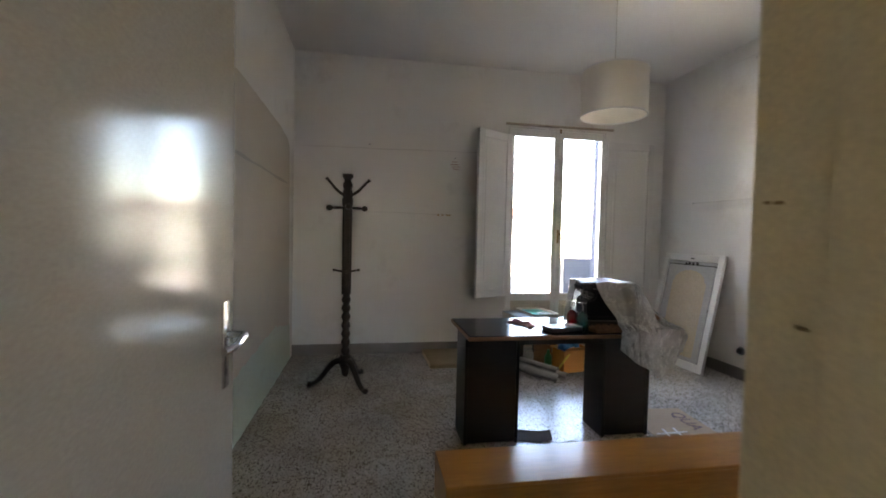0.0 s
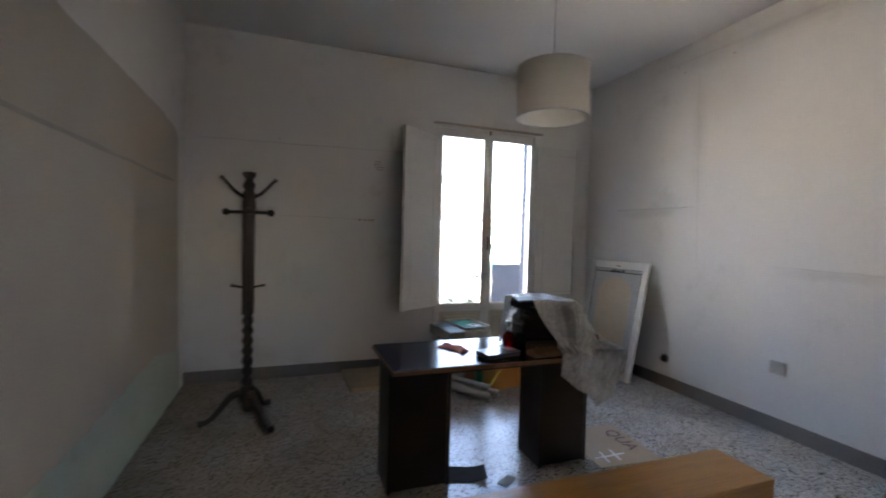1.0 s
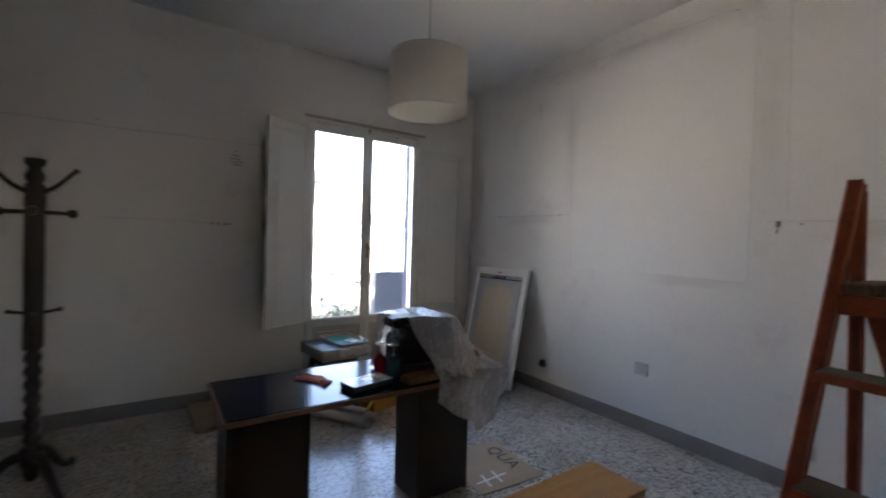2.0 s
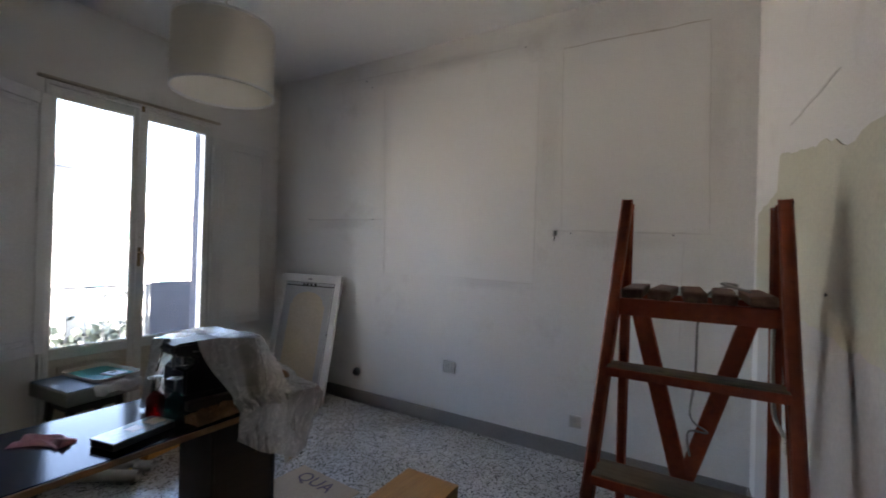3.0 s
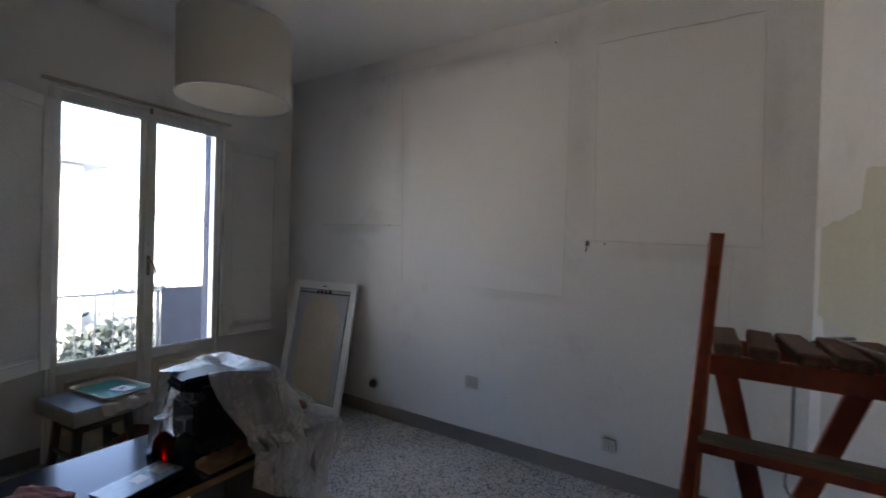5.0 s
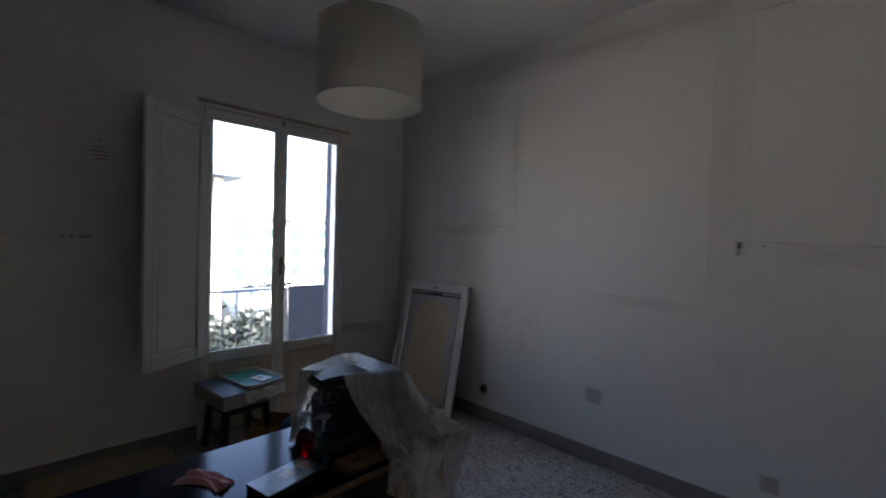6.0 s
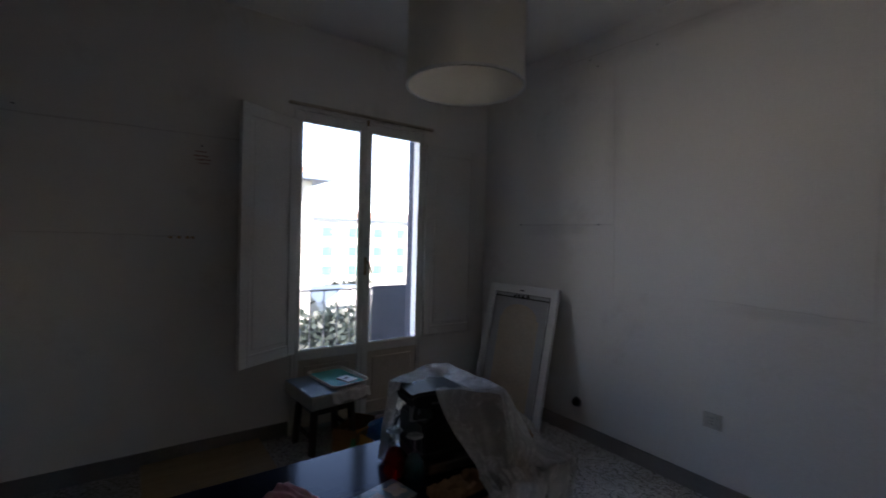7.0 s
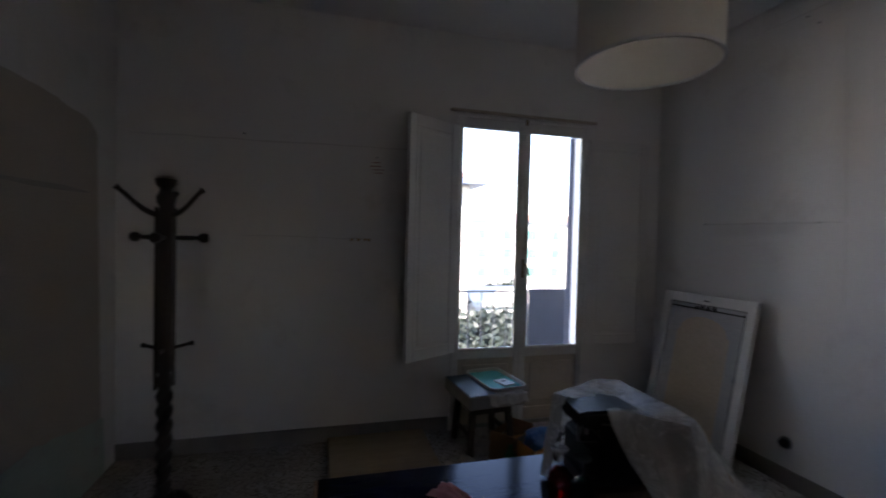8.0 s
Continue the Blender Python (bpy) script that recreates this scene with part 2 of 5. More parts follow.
M_RACK = wood("dark_turned_wood", (0.018, 0.010, 0.007), (0.045, 0.024, 0.014), 0.4, (14, 14, 1), 3.0, 0.08)
M_ORANGEWOOD = wood("orange_veneer", (0.40, 0.165, 0.035), (0.53, 0.24, 0.06), 0.28, (1, 12, 12), 1.4, 0.04, coat=0.1)
M_PLY = wood("pale_board", (0.34, 0.245, 0.145), (0.44, 0.33, 0.205), 0.55, (1, 10, 10), 2.0, 0.08)
M_RED = surface("worn_red_paint", (0.25, 0.038, 0.012), (0.42, 0.085, 0.028), 0.45, 50, 9, 0.3, stain=(0.075, 0.026, 0.018))
M_TREAD = wood("grey_worn_tread", (0.13, 0.10, 0.075), (0.24, 0.195, 0.15), 0.75, (14, 1, 14), 3.0, 0.25)
M_CORD = surface("pale_cord", (0.5, 0.48, 0.45), (0.6, 0.58, 0.54), 0.6, 200, 20, 0.1)
M_WIRE = surface("grey_cable", (0.20, 0.19, 0.18), (0.33, 0.31, 0.29), 0.6, 200, 20, 0.1)
M_CARD = surface("brown_cardboard", (0.38, 0.29, 0.20), (0.46, 0.36, 0.255), 0.8, 130, 4, 0.15, stain=(0.30, 0.22, 0.15))
M_PAPER = surface("off_white_paper", (0.66, 0.64, 0.60), (0.74, 0.72, 0.68), 0.7, 100, 6, 0.1)
M_NEWS = surface("newsprint", (0.42, 0.40, 0.37), (0.60, 0.575, 0.53), 0.8, 180, 18, 0.2, stain=(0.25, 0.24, 0.23))
M_INK = surface("faded_ink", (0.10, 0.07, 0.10), (0.16, 0.12, 0.15), 0.8, 150, 20, 0.1)
M_TAPE = surface("white_tape", (0.75, 0.76, 0.78), (0.82, 0.83, 0.85), 0.35, 80, 10, 0.1)
M_TEAL = surface("teal_tray_enamel", (0.025, 0.30, 0.27), (0.045, 0.38, 0.34), 0.45, 60, 4, 0.03)
M_TEAL.node_tree.nodes["Principled BSDF"].inputs["Specular IOR Level"].default_value = 0.3
M_TRAYRIM = surface("cream_tray_rim", (0.60, 0.54, 0.45), (0.68, 0.62, 0.53), 0.35, 60, 6, 0.05)
M_SLATE = surface("blue_grey_cover", (0.15, 0.20, 0.25), (0.21, 0.26, 0.31), 0.6, 60, 5, 0.08)
M_PINK = surface("pink_striped_fabric", (0.62, 0.22, 0.27), (0.78, 0.42, 0.46), 0.75, 90, 26, 0.4, stain=(0.80, 0.66, 0.66))
M_BOOK = surface("pale_glossy_cover", (0.13, 0.20, 0.23), (0.22, 0.29, 0.32), 0.18, 60, 7, 0.02, stain=(0.50, 0.40, 0.36))
M_PRINT = surface("faded_rose_print", (0.46, 0.24, 0.22), (0.42, 0.40, 0.40), 0.35, 60, 30, 0.02, stain=(0.34, 0.42, 0.44))
M_PRINT2 = surface("faded_straw_print", (0.46, 0.36, 0.20), (0.42, 0.44, 0.42), 0.35, 60, 30, 0.02, stain=(0.34, 0.42, 0.44))
M_COVERDARK = surface("dark_box_side", (0.05, 0.055, 0.06), (0.09, 0.095, 0.1), 0.4, 60, 5, 0.05)
M_ORANGE = surface("orange_carton", (0.60, 0.24, 0.04), (0.68, 0.31, 0.07), 0.55, 90, 5, 0.1, stain=(0.5, 0.2, 0.05))
M_BLUE = surface("blue_plastic_bag", (0.03, 0.14, 0.42), (0.06, 0.22, 0.55), 0.25, 50, 9, 0.5)
M_GREEN = surface("green_plastic", (0.03, 0.18, 0.07), (0.05, 0.25, 0.10), 0.4, 50, 9, 0.2)
M_YELLOW = surface("yellow_plastic", (0.70, 0.52, 0.05), (0.78, 0.60, 0.10), 0.4, 50, 9, 0.2)
M_STOOL = wood("stool_dark_wood", (0.035, 0.022, 0.015), (0.075, 0.048, 0.03), 0.55, (14, 14, 1), 3.0, 0.1)
M_RUST = surface("brown_rag", (0.15, 0.075, 0.035), (0.27, 0.145, 0.075), 0.85, 60, 11, 0.5)
M_FROST = surface("grey_frosted_panel", (0.40, 0.40, 0.40), (0.47, 0.47, 0.465), 0.3, 90, 3, 0.05)
M_ARCH = surface("aged_varnish_patch", (0.50, 0.41, 0.28), (0.57, 0.48, 0.35), 0.35, 70, 4, 0.05, stain=(0.44, 0.38, 0.30))
M_SOCKET = surface("cream_socket_plastic", (0.55, 0.53, 0.48), (0.61, 0.59, 0.54), 0.4, 90, 20, 0.03)
# near-black: paints the shade in holes, gaps and grooves; also soot, scraps, folder
M_HOLE = surface("hole_and_soot_black", (0.02, 0.018, 0.016), (0.04, 0.036, 0.032), 0.9, 60, 20, 0.3)
M_SCRAWL = surface("red_pencil", (0.42, 0.24, 0.20), (0.5, 0.3, 0.26), 0.8, 120, 20, 0.1)
M_OCHRE = surface("ochre_tape_scrap", (0.45, 0.29, 0.13), (0.55, 0.38, 0.2), 0.7, 120, 20, 0.1)


def shade_cloth():
    m = surface("white_shade_fabric", (0.80, 0.785, 0.75), (0.84, 0.825, 0.79), 0.85, 260, 3, 0.2, depth=0.0006)
    N, L = m.node_tree.nodes, m.node_tree.links
    tr, mx = N.new("ShaderNodeBsdfTranslucent"), N.new("ShaderNodeMixShader")
    tr.inputs[0].default_value = (0.86, 0.84, 0.79, 1)
    mx.inputs[0].default_value = 0.52
    L.new(N["Principled BSDF"].outputs[0], mx.inputs[1]), L.new(tr.outputs[0], mx.inputs[2])
    L.new(mx.outputs[0], N["Material Output"].inputs[0])
    return m


M_SHADE = shade_cloth()
M_RAIL = wood("brown_head_rail", (0.46, 0.39, 0.31), (0.57, 0.50, 0.41), 0.55, (1, 14, 14), 3.0, 0.1)
M_DARKTILE = surface("dark_balcony_tile", (0.16, 0.11, 0.09), (0.22, 0.16, 0.13), 0.7, 40, 3, 0.2)
M_DULLBOX = surface("dull_greyboard", (0.36, 0.33, 0.29), (0.45, 0.415, 0.37), 0.8, 90, 5, 0.15, stain=(0.28, 0.25, 0.21))
M_SLAT = wood("worn_red_brown_slat", (0.14, 0.055, 0.035), (0.30, 0.17, 0.115), 0.7, (1, 14, 14), 3.0, 0.25)
M_DUSK = surface("dark_dust", (0.38, 0.35, 0.31), (0.46, 0.43, 0.385), 0.8, 60, 6, 0.2)
M_GLASS = glass_pane()
M_FILM = clear_plastic()
M_REDGLASS = coloured_glass("red_glass", (0.55, 0.02, 0.02))
M_TEALGLASS = coloured_glass("teal_glass", (0.03, 0.22, 0.22))
M_CLEARGLASS = coloured_glass("clear_glass", (0.9, 0.92, 0.92))
M_STUCCO = surface("pale_stucco", (0.66, 0.62, 0.54), (0.74, 0.70, 0.62), 0.85, 20, 0.4, 0.2)
M_STUCCO2 = surface("warm_stucco", (0.60, 0.52, 0.42), (0.68, 0.60, 0.50), 0.85, 20, 0.4, 0.2)
M_ROOF = surface("clay_roof_tiles", (0.30, 0.15, 0.09), (0.40, 0.22, 0.14), 0.85, 12, 1.0, 0.4)
M_PERSIANA = surface("green_louvre_paint", (0.07, 0.24, 0.19), (0.11, 0.31, 0.26), 0.5, 20, 2, 0.1)
M_BLUEPAINT = surface("blue_grey_shutter_paint", (0.018, 0.027, 0.05), (0.032, 0.045, 0.075), 0.6, 40, 4, 0.15, stain=(0.06, 0.075, 0.10))
M_BLUEPAINT.node_tree.nodes["Principled BSDF"].inputs["Specular IOR Level"].default_value = 0.12
M_EAVE = surface("blue_grey_eave_paint", (0.14, 0.19, 0.27), (0.20, 0.25, 0.33), 0.5, 40, 4, 0.15)
M_IRON = surface("painted_iron", (0.10, 0.10, 0.10), (0.16, 0.16, 0.155), 0.5, 60, 6, 0.15)
M_SCREEN = surface("weathered_screen", (0.032, 0.037, 0.05), (0.055, 0.062, 0.08), 0.6, 30, 5, 0.3, stain=(0.10, 0.11, 0.13))
M_SCREEN.node_tree.nodes["Principled BSDF"].inputs["Specular IOR Level"].default_value = 0.12
M_CONCRETE = surface("balcony_concrete", (0.36, 0.35, 0.33), (0.44, 0.43, 0.41), 0.85, 40, 2, 0.3)
M_ASPHALT = surface("asphalt", (0.045, 0.045, 0.047), (0.06, 0.06, 0.062), 0.9, 10, 0.3, 0.2)
M_LEAF = surface("foliage", (0.012, 0.020, 0.015), (0.024, 0.035, 0.025), 0.6, 8, 1.5, 0.2)
M_BARK = surface("bark", (0.10, 0.075, 0.055), (0.15, 0.115, 0.085), 0.9, 14, 3, 0.5)
M_DARKROOM = surface("dim_hall_paint", (0.74, 0.70, 0.62), (0.80, 0.76, 0.68), 0.75, 120, 1.0, 0.1)


# ---- shape helpers ----
def box(bm, x0, x1, y0, y1, z0, z1, bevel=0.0, seg=1, m=None):
    made = bmesh.ops.create_cube(bm, size=1.0)
    vs = made["verts"]
    for v in vs:
        v.co = Vector(((x0 + x1) / 2 + v.co.x * (x1 - x0), (y0 + y1) / 2 + v.co.y * (y1 - y0), (z0 + z1) / 2 + v.co.z * (z1 - z0)))
    if m is not None:
        for v in vs:
            v.co = m @ v.co
    if bevel > 0:
        es = list({e for v in vs for e in v.link_edges})
        bmesh.ops.bevel(bm, geom=es, offset=bevel, segments=seg, affect='EDGES', profile=0.6)
    return bm


def boxed(*a, **k):
    return box(bmesh.new(), *a, **k)


def beam(bm, a, b, w, d, bevel=0.0, side=(0, 0, 1), shift=(0, 0, 0)):
    """A bar of section w x d from a to b; w runs across `side`."""
    a, b = Vector(a) + Vector(shift), Vector(b) + Vector(shift)
    ax = (b - a).normalized()
    s = Vector(side)
    u = ax.cross(s).normalized()
    v = ax.cross(u).normalized()
    m = Matrix((u, v, ax)).transposed().to_4x4()
    m.translation = (a + b) / 2
    ln = (b - a).length
    return box(bm, -w / 2, w / 2, -d / 2, d / 2, -ln / 2, ln / 2, bevel, m=m)


def turned(bm, profile, seg=20, m=None):
    """A lathe round z from (radius, height) pairs, closed at both ends where the radius is 0."""
    rings = []
    for r, z in profile:
        if r <= 1e-5:
            rings.append([bm.verts.new((0, 0, z))])
        else:
            rings.append([bm.verts.new((r * math.cos(2 * math.pi * k / seg), r * math.sin(2 * math.pi * k / seg), z)) for k in range(seg)])
    for p, q in zip(rings, rings[1:]):
        if len(p) == 1 and len(q) == 1:
            continue
        for k in range(seg):
            k2 = (k + 1) % seg
            if len(p) == 1:
                bm.faces.new((p[0], q[k2], q[k]))
            elif len(q) == 1:
                bm.faces.new((p[k], p[k2], q[0]))
            else:
                bm.faces.new((p[k], p[k2], q[k2], q[k]))
    if m is not None:
        vs = [v for ring in rings for v in ring]
        for v in vs:
            v.co = m @ v.co
    bmesh.ops.recalc_face_normals(bm, faces=bm.faces)
    return bm


def tube(bm, pts, radius, seg=8, taper=None):
    pts = [Vector(p) for p in pts]
    rings = []
    for i, p in enumerate(pts):
        d = (pts[min(i + 1, len(pts) - 1)] - pts[max(i - 1, 0)]).normalized()
        u = d.cross(Vector((0.31, 0.17, 0.93)) if abs(d.z) < 0.9 else Vector((1, 0, 0))).normalized()
        v = d.cross(u)
        r = radius if taper is None else taper[i]
        rings.append([bm.verts.new(p + (u * math.cos(2 * math.pi * k / seg) + v * math.sin(2 * math.pi * k / seg)) * r) for k in range(seg)])
    for a, b in zip(rings, rings[1:]):
        for k in range(seg):
            bm.faces.new((a[k], a[(k + 1) % seg], b[(k + 1) % seg], b[k]))
    bm.faces.new(rings[0][::-1]), bm.faces.new(rings[-1])
    bmesh.ops.recalc_face_normals(bm, faces=bm.faces)
    return bm


def curve_pts(pts, n=6):
    """Catmull-Rom points through pts."""
    pts = [Vector(p) for p in pts]
    out = []
    for i in range(len(pts) - 1):
        p0, p1, p2, p3 = pts[max(i - 1, 0)], pts[i], pts[i + 1], pts[min(i + 2, len(pts) - 1)]
        for k in range(n):
            t = k / n
            out.append(0.5 * ((2 * p1) + (p2 - p0) * t + (2 * p0 - 5 * p1 + 4 * p2 - p3) * t * t + (3 * p1 - p0 - 3 * p2 + p3) * t ** 3))
    return out + [pts[-1]]


def prism(bm, outline, lift, axis='z', base=0.0):
    """A flat outline of (a, b) pairs given thickness `lift` along an axis from `base`."""
    def at(a, b, c):
        return {'z': (a, b, c), 'y': (a, c, b), 'x': (c, a, b)}[axis]
    lo = [bm.verts.new(at(a, b, base)) for a, b in outline]
    hi = [bm.verts.new(at(a, b, base + lift)) for a, b in outline]
    bm.faces.new(lo), bm.faces.new(hi)
    n = len(outline)
    for k in range(n):
        bm.faces.new((lo[k], lo[(k + 1) % n], hi[(k + 1) % n], hi[k]))
    bmesh.ops.recalc_face_normals(bm, faces=bm.faces)
    return bm


def mesh_ob(name, bm, material, smooth=False):
    me = bpy.data.meshes.new(name)
    bm.to_mesh(me)
    bm.free()
    me.materials.append(material)
    if smooth:
        me.shade_smooth()
        me.set_sharp_from_angle(angle=radians(38))
    return new(name, me)


def part(name, bm, material, parent, label="", smooth=False):
    ob = mesh_ob(name, bm, material, smooth)
    ob.parent = parent
    if label:
        ob["label"] = label
    return ob


def thing(name, label, category, at=(0, 0, 0), turn=0.0, group="", kind=""):
    e = new(name)
    e.empty_display_size = 0.1
    e.matrix_world = pose(*at, 0, 0, turn)
    return tagged(e, label, category, group, kind)


def solo(name, bm, material, label, category, at=(0, 0, 0), turn=0.0, smooth=False, group="", kind=""):
    ob = mesh_ob(name, bm, material, smooth)
    ob.matrix_world = pose(*at, 0, 0, turn)
    return tagged(ob, label, category, group, kind)


def structure(name, bm, material, label, category):
    return tagged(mesh_ob(name, bm, material), label, category, kind="structure")


# ---- the room ----
XW, XE, YS, YN, ZC = -0.67, 3.68, 0.45, 4.757, 3.24
DOOR_L, DOOR_R, DOOR_T, SOUTH_OUT = -0.33, 0.61, 2.12, 0.17
WIN_L, WIN_R, WIN_T, NORTH_OUT = 1.70, 2.912, 2.604, 5.12

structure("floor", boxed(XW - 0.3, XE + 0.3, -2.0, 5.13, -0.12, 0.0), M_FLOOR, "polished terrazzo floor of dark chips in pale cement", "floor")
structure("ceiling", boxed(XW - 0.3, XE + 0.3, -2.0, 5.13, ZC, ZC + 0.25), M_CEIL, "plain white painted ceiling", "ceiling")


def wall_north():
    """Plastered wall; the opening is wider outside, behind the window frame."""
    bm = bmesh.new()
    step = 4.812
    # unseen left reveal is splayed wide only to let in more slanting light
    prism(bm, [(XW - 0.3, step), (1.61, step), (1.38, NORTH_OUT), (XW - 0.3, NORTH_OUT)], ZC, 'z', 0.0)
    box(bm, XW - 0.3, WIN_L, YN, step, 0, ZC)
    box(bm, 3.02, XE + 0.3, step, NORTH_OUT, 0, ZC)
    box(bm, WIN_R, XE + 0.3, YN, step, 0, ZC)
    box(bm, WIN_L, WIN_R, YN, step, WIN_T, ZC)
    box(bm, 1.38, 3.02, step, NORTH_OUT, WIN_T + 0.02, ZC)
    return structure("wall_north", bm, M_WALL, "white plastered window wall with faint stains", "wall")


wn = wall_north()
we = structure("wall_east", boxed(XE, XE + 0.3, 0.17, YN, 0, ZC), M_WALL, "white plastered wall with ghost outlines of removed furniture", "wall")
ww = structure("wall_west", boxed(XW - 0.3, XW, 0.17, YN, 0, ZC), M_WALL, "white plastered wall with old darker paint below", "wall")


def wall_south():
    bm = bmesh.new()
    box(bm, XW, DOOR_L - 0.04, SOUTH_OUT, YS, 0, ZC)
    box(bm, DOOR_R + 0.04, XE, SOUTH_OUT, YS, 0, ZC)
    box(bm, DOOR_L - 0.04, DOOR_R + 0.04, SOUTH_OUT, YS, DOOR_T + 0.04, ZC)
    return structure("wall_south", bm, M_WALL, "white plastered wall with doorway and olive paint patch", "wall")


ws = wall_south()


def ragged(points, seed, step=0.03, amount=0.012):
    """An outline with torn, uneven edges."""
    rnd = random.Random(seed)
    out = []
    n = len(points)
    for k in range(n):
        (a, b), (c, d) = points[k], points[(k + 1) % n]
        ln = math.hypot(c - a, d - b)
        parts_n = max(1, int(ln / step))
        for i in range(parts_n):
            t = i / parts_n
            out.append((a + (c - a) * t + rnd.uniform(-amount, amount), b + (d - b) * t + rnd.uniform(-amount, amount)))
    return out


# old paint left on the west wall, mint near the floor
part("old_paint", prism(bmesh.new(), ragged([(0.60, 0.36), (4.56, 0.30), (4.50, 2.17), (4.40, 2.24), (4.00, 2.28), (2.6, 2.31), (0.60, 2.33)], 3, 0.05, 0.006), 0.003, 'x', XW), M_OLD, ww, "dull grey-beige older paint")
part("mint_paint", prism(bmesh.new(), ragged([(0.60, 0.0), (4.62, 0.0), (4.58, 0.36), (3.9, 0.50), (2.6, 0.42), (0.60, 0.48)], 5, 0.05, 0.012), 0.0045, 'x', XW), M_MINT, ww, "pale mint green paint rubbed thin")
# olive patch on the south wall beside the ladder
part("olive_paint", prism(bmesh.new(), ragged([(3.55, 1.27), (3.53, 1.72), (2.86, 1.75), (2.80, 1.90), (2.48, 1.84), (2.2, 1.79), (2.05, 1.785), (1.90, 1.74), (1.85, 1.715), (1.74, 1.722), (1.62, 1.725), (0.75, 1.80), (0.75, 1.27)], 7, 0.05, 0.009), 0.003, 'y', YS), M_OLIVE, ws, "olive green old paint with torn upper edge")

# greyer tone over the lower south wall, beneath the olive patch
part("lower_grey_area", prism(bmesh.new(), ragged([(3.40, 0.12), (3.42, 1.31), (0.75, 1.31), (0.75, 0.12)], 9, 0.06, 0.005), 0.0018, 'y', YS), M_LOWER, ws, "greyish area on the lower wall")

# dusty outlines left on the walls
def strip_on(wall, name, axis, plane, a, b, width, material, proud=0.002, wobble=0.004, seed=1):
    rnd = random.Random(seed)
    (a0, a1), (b0, b1) = a, b
    d = Vector((b0 - a0, b1 - a1)).normalized()
    n = Vector((-d.y, d.x)) * width / 2
    k = 14
    up, lo = [], []
    for i in range(k + 1):
        t = i / k
        c = Vector((a0 + (b0 - a0) * t, a1 + (b1 - a1) * t))
        w = rnd.uniform(0.4, 1.0) if 0 < i < k else 0.25
        off = n.normalized() * rnd.uniform(-wobble, wobble)
        up.append(tuple(c + n * w + off)), lo.append(tuple(c - n * w + off))
    bm = bmesh.new()
    prism(bm, up + lo[::-1], proud, axis, plane)
    return part(name, bm, material, wall)


EL = XE - 0.002
for k, pts in enumerate(([(3.22, 1.24), (3.24, 2.93), (1.81, 2.91), (1.81, 1.24)], [(1.585, 1.64), (1.605, 2.955), (0.71, 2.935), (0.69, 1.635)])):
    part("cleaner_paint", prism(bmesh.new(), ragged(pts, 20 + k, 0.08, 0.004), 0.0012, 'x', XE - 0.0012), M_CLEAN, we, "slightly cleaner wall paint")
for k, (a, b, w, m) in enumerate([
    ((4.25, 1.745), (3.24, 1.735), 0.016, M_GHOST), ((3.24, 1.74), (3.28, 2.95), 0.008, M_GHOST),
    ((1.62, 2.97), (1.60, 1.63), 0.007, M_GHOST), ((1.70, 1.63), (0.68, 1.61), 0.014, M_GHOST),
    ((1.79, 2.95), (1.80, 1.23), 0.005, M_GHOST), ((1.80, 1.225), (2.60, 1.245), 0.006, M_GHOST),
    ((0.70, 2.94), (0.68, 1.62), 0.008, M_GHOST), ((1.62, 2.965), (0.70, 2.95), 0.012, M_CRACK),
    ((3.24, 1.73), (3.23, 1.22), 0.004, M_GHOST), ((0.82, 1.60), (0.83, 0.9), 0.006, M_GHOST),
    ((3.9, 3.10), (1.95, 3.06), 0.010, M_GHOST)]):
    strip_on(we, "dust_line", 'x', EL, a, b, w, m, seed=k)
# soft dust shadows beside the vanished furniture; brownish fades along the top and south end
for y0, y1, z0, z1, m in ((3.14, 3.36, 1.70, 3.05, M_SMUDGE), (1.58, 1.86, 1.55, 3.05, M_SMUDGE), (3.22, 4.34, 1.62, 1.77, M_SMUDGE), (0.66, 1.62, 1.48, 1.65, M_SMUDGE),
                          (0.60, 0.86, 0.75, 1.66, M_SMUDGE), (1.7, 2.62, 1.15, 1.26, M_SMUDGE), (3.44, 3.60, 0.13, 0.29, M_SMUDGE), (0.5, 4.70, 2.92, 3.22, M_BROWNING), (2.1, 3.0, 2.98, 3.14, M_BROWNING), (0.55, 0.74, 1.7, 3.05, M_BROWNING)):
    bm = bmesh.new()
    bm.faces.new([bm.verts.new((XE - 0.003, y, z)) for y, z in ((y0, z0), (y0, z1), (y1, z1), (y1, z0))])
    part("dust_and_brown_veil", bm, m, we)
for k, (a, b, w) in enumerate([((-0.6, 2.25), (1.62, 2.275), 0.014), ((0.1, 1.57), (1.05, 1.56), 0.010)]):
    strip_on(wn, "dust_line", 'y', YN - 0.002, a, b, w, M_GHOST, seed=40 + k)
for k, (a, b, w) in enumerate([((2.60, 1.965), (1.92, 1.925), 0.012)]):
    strip_on(ws, "plaster_seam", 'y', YS, a, b, w, M_GHOST, seed=60 + k)
for k, (a, b, w) in enumerate([((0.9, 1.82), (4.4, 1.80), 0.034)]):
    strip_on(ww, "dust_line", 'x', XW + 0.002, a, b, w, M_DUSK, seed=70 + k)
# pencil scrawl (unreadable) and tape scraps on the window wall
for z, x0, x1 in ((2.155, 1.03, 1.10), (2.125, 1.02, 1.11), (2.10, 1.03, 1.13), (2.075, 1.05, 1.12)):
    strip_on(wn, "pencil_mark", 'y', YN - 0.0015, (x0, z), (x1, z), 0.010, M_SCRAWL, 0.0015, 0.003, int(z * 1000))
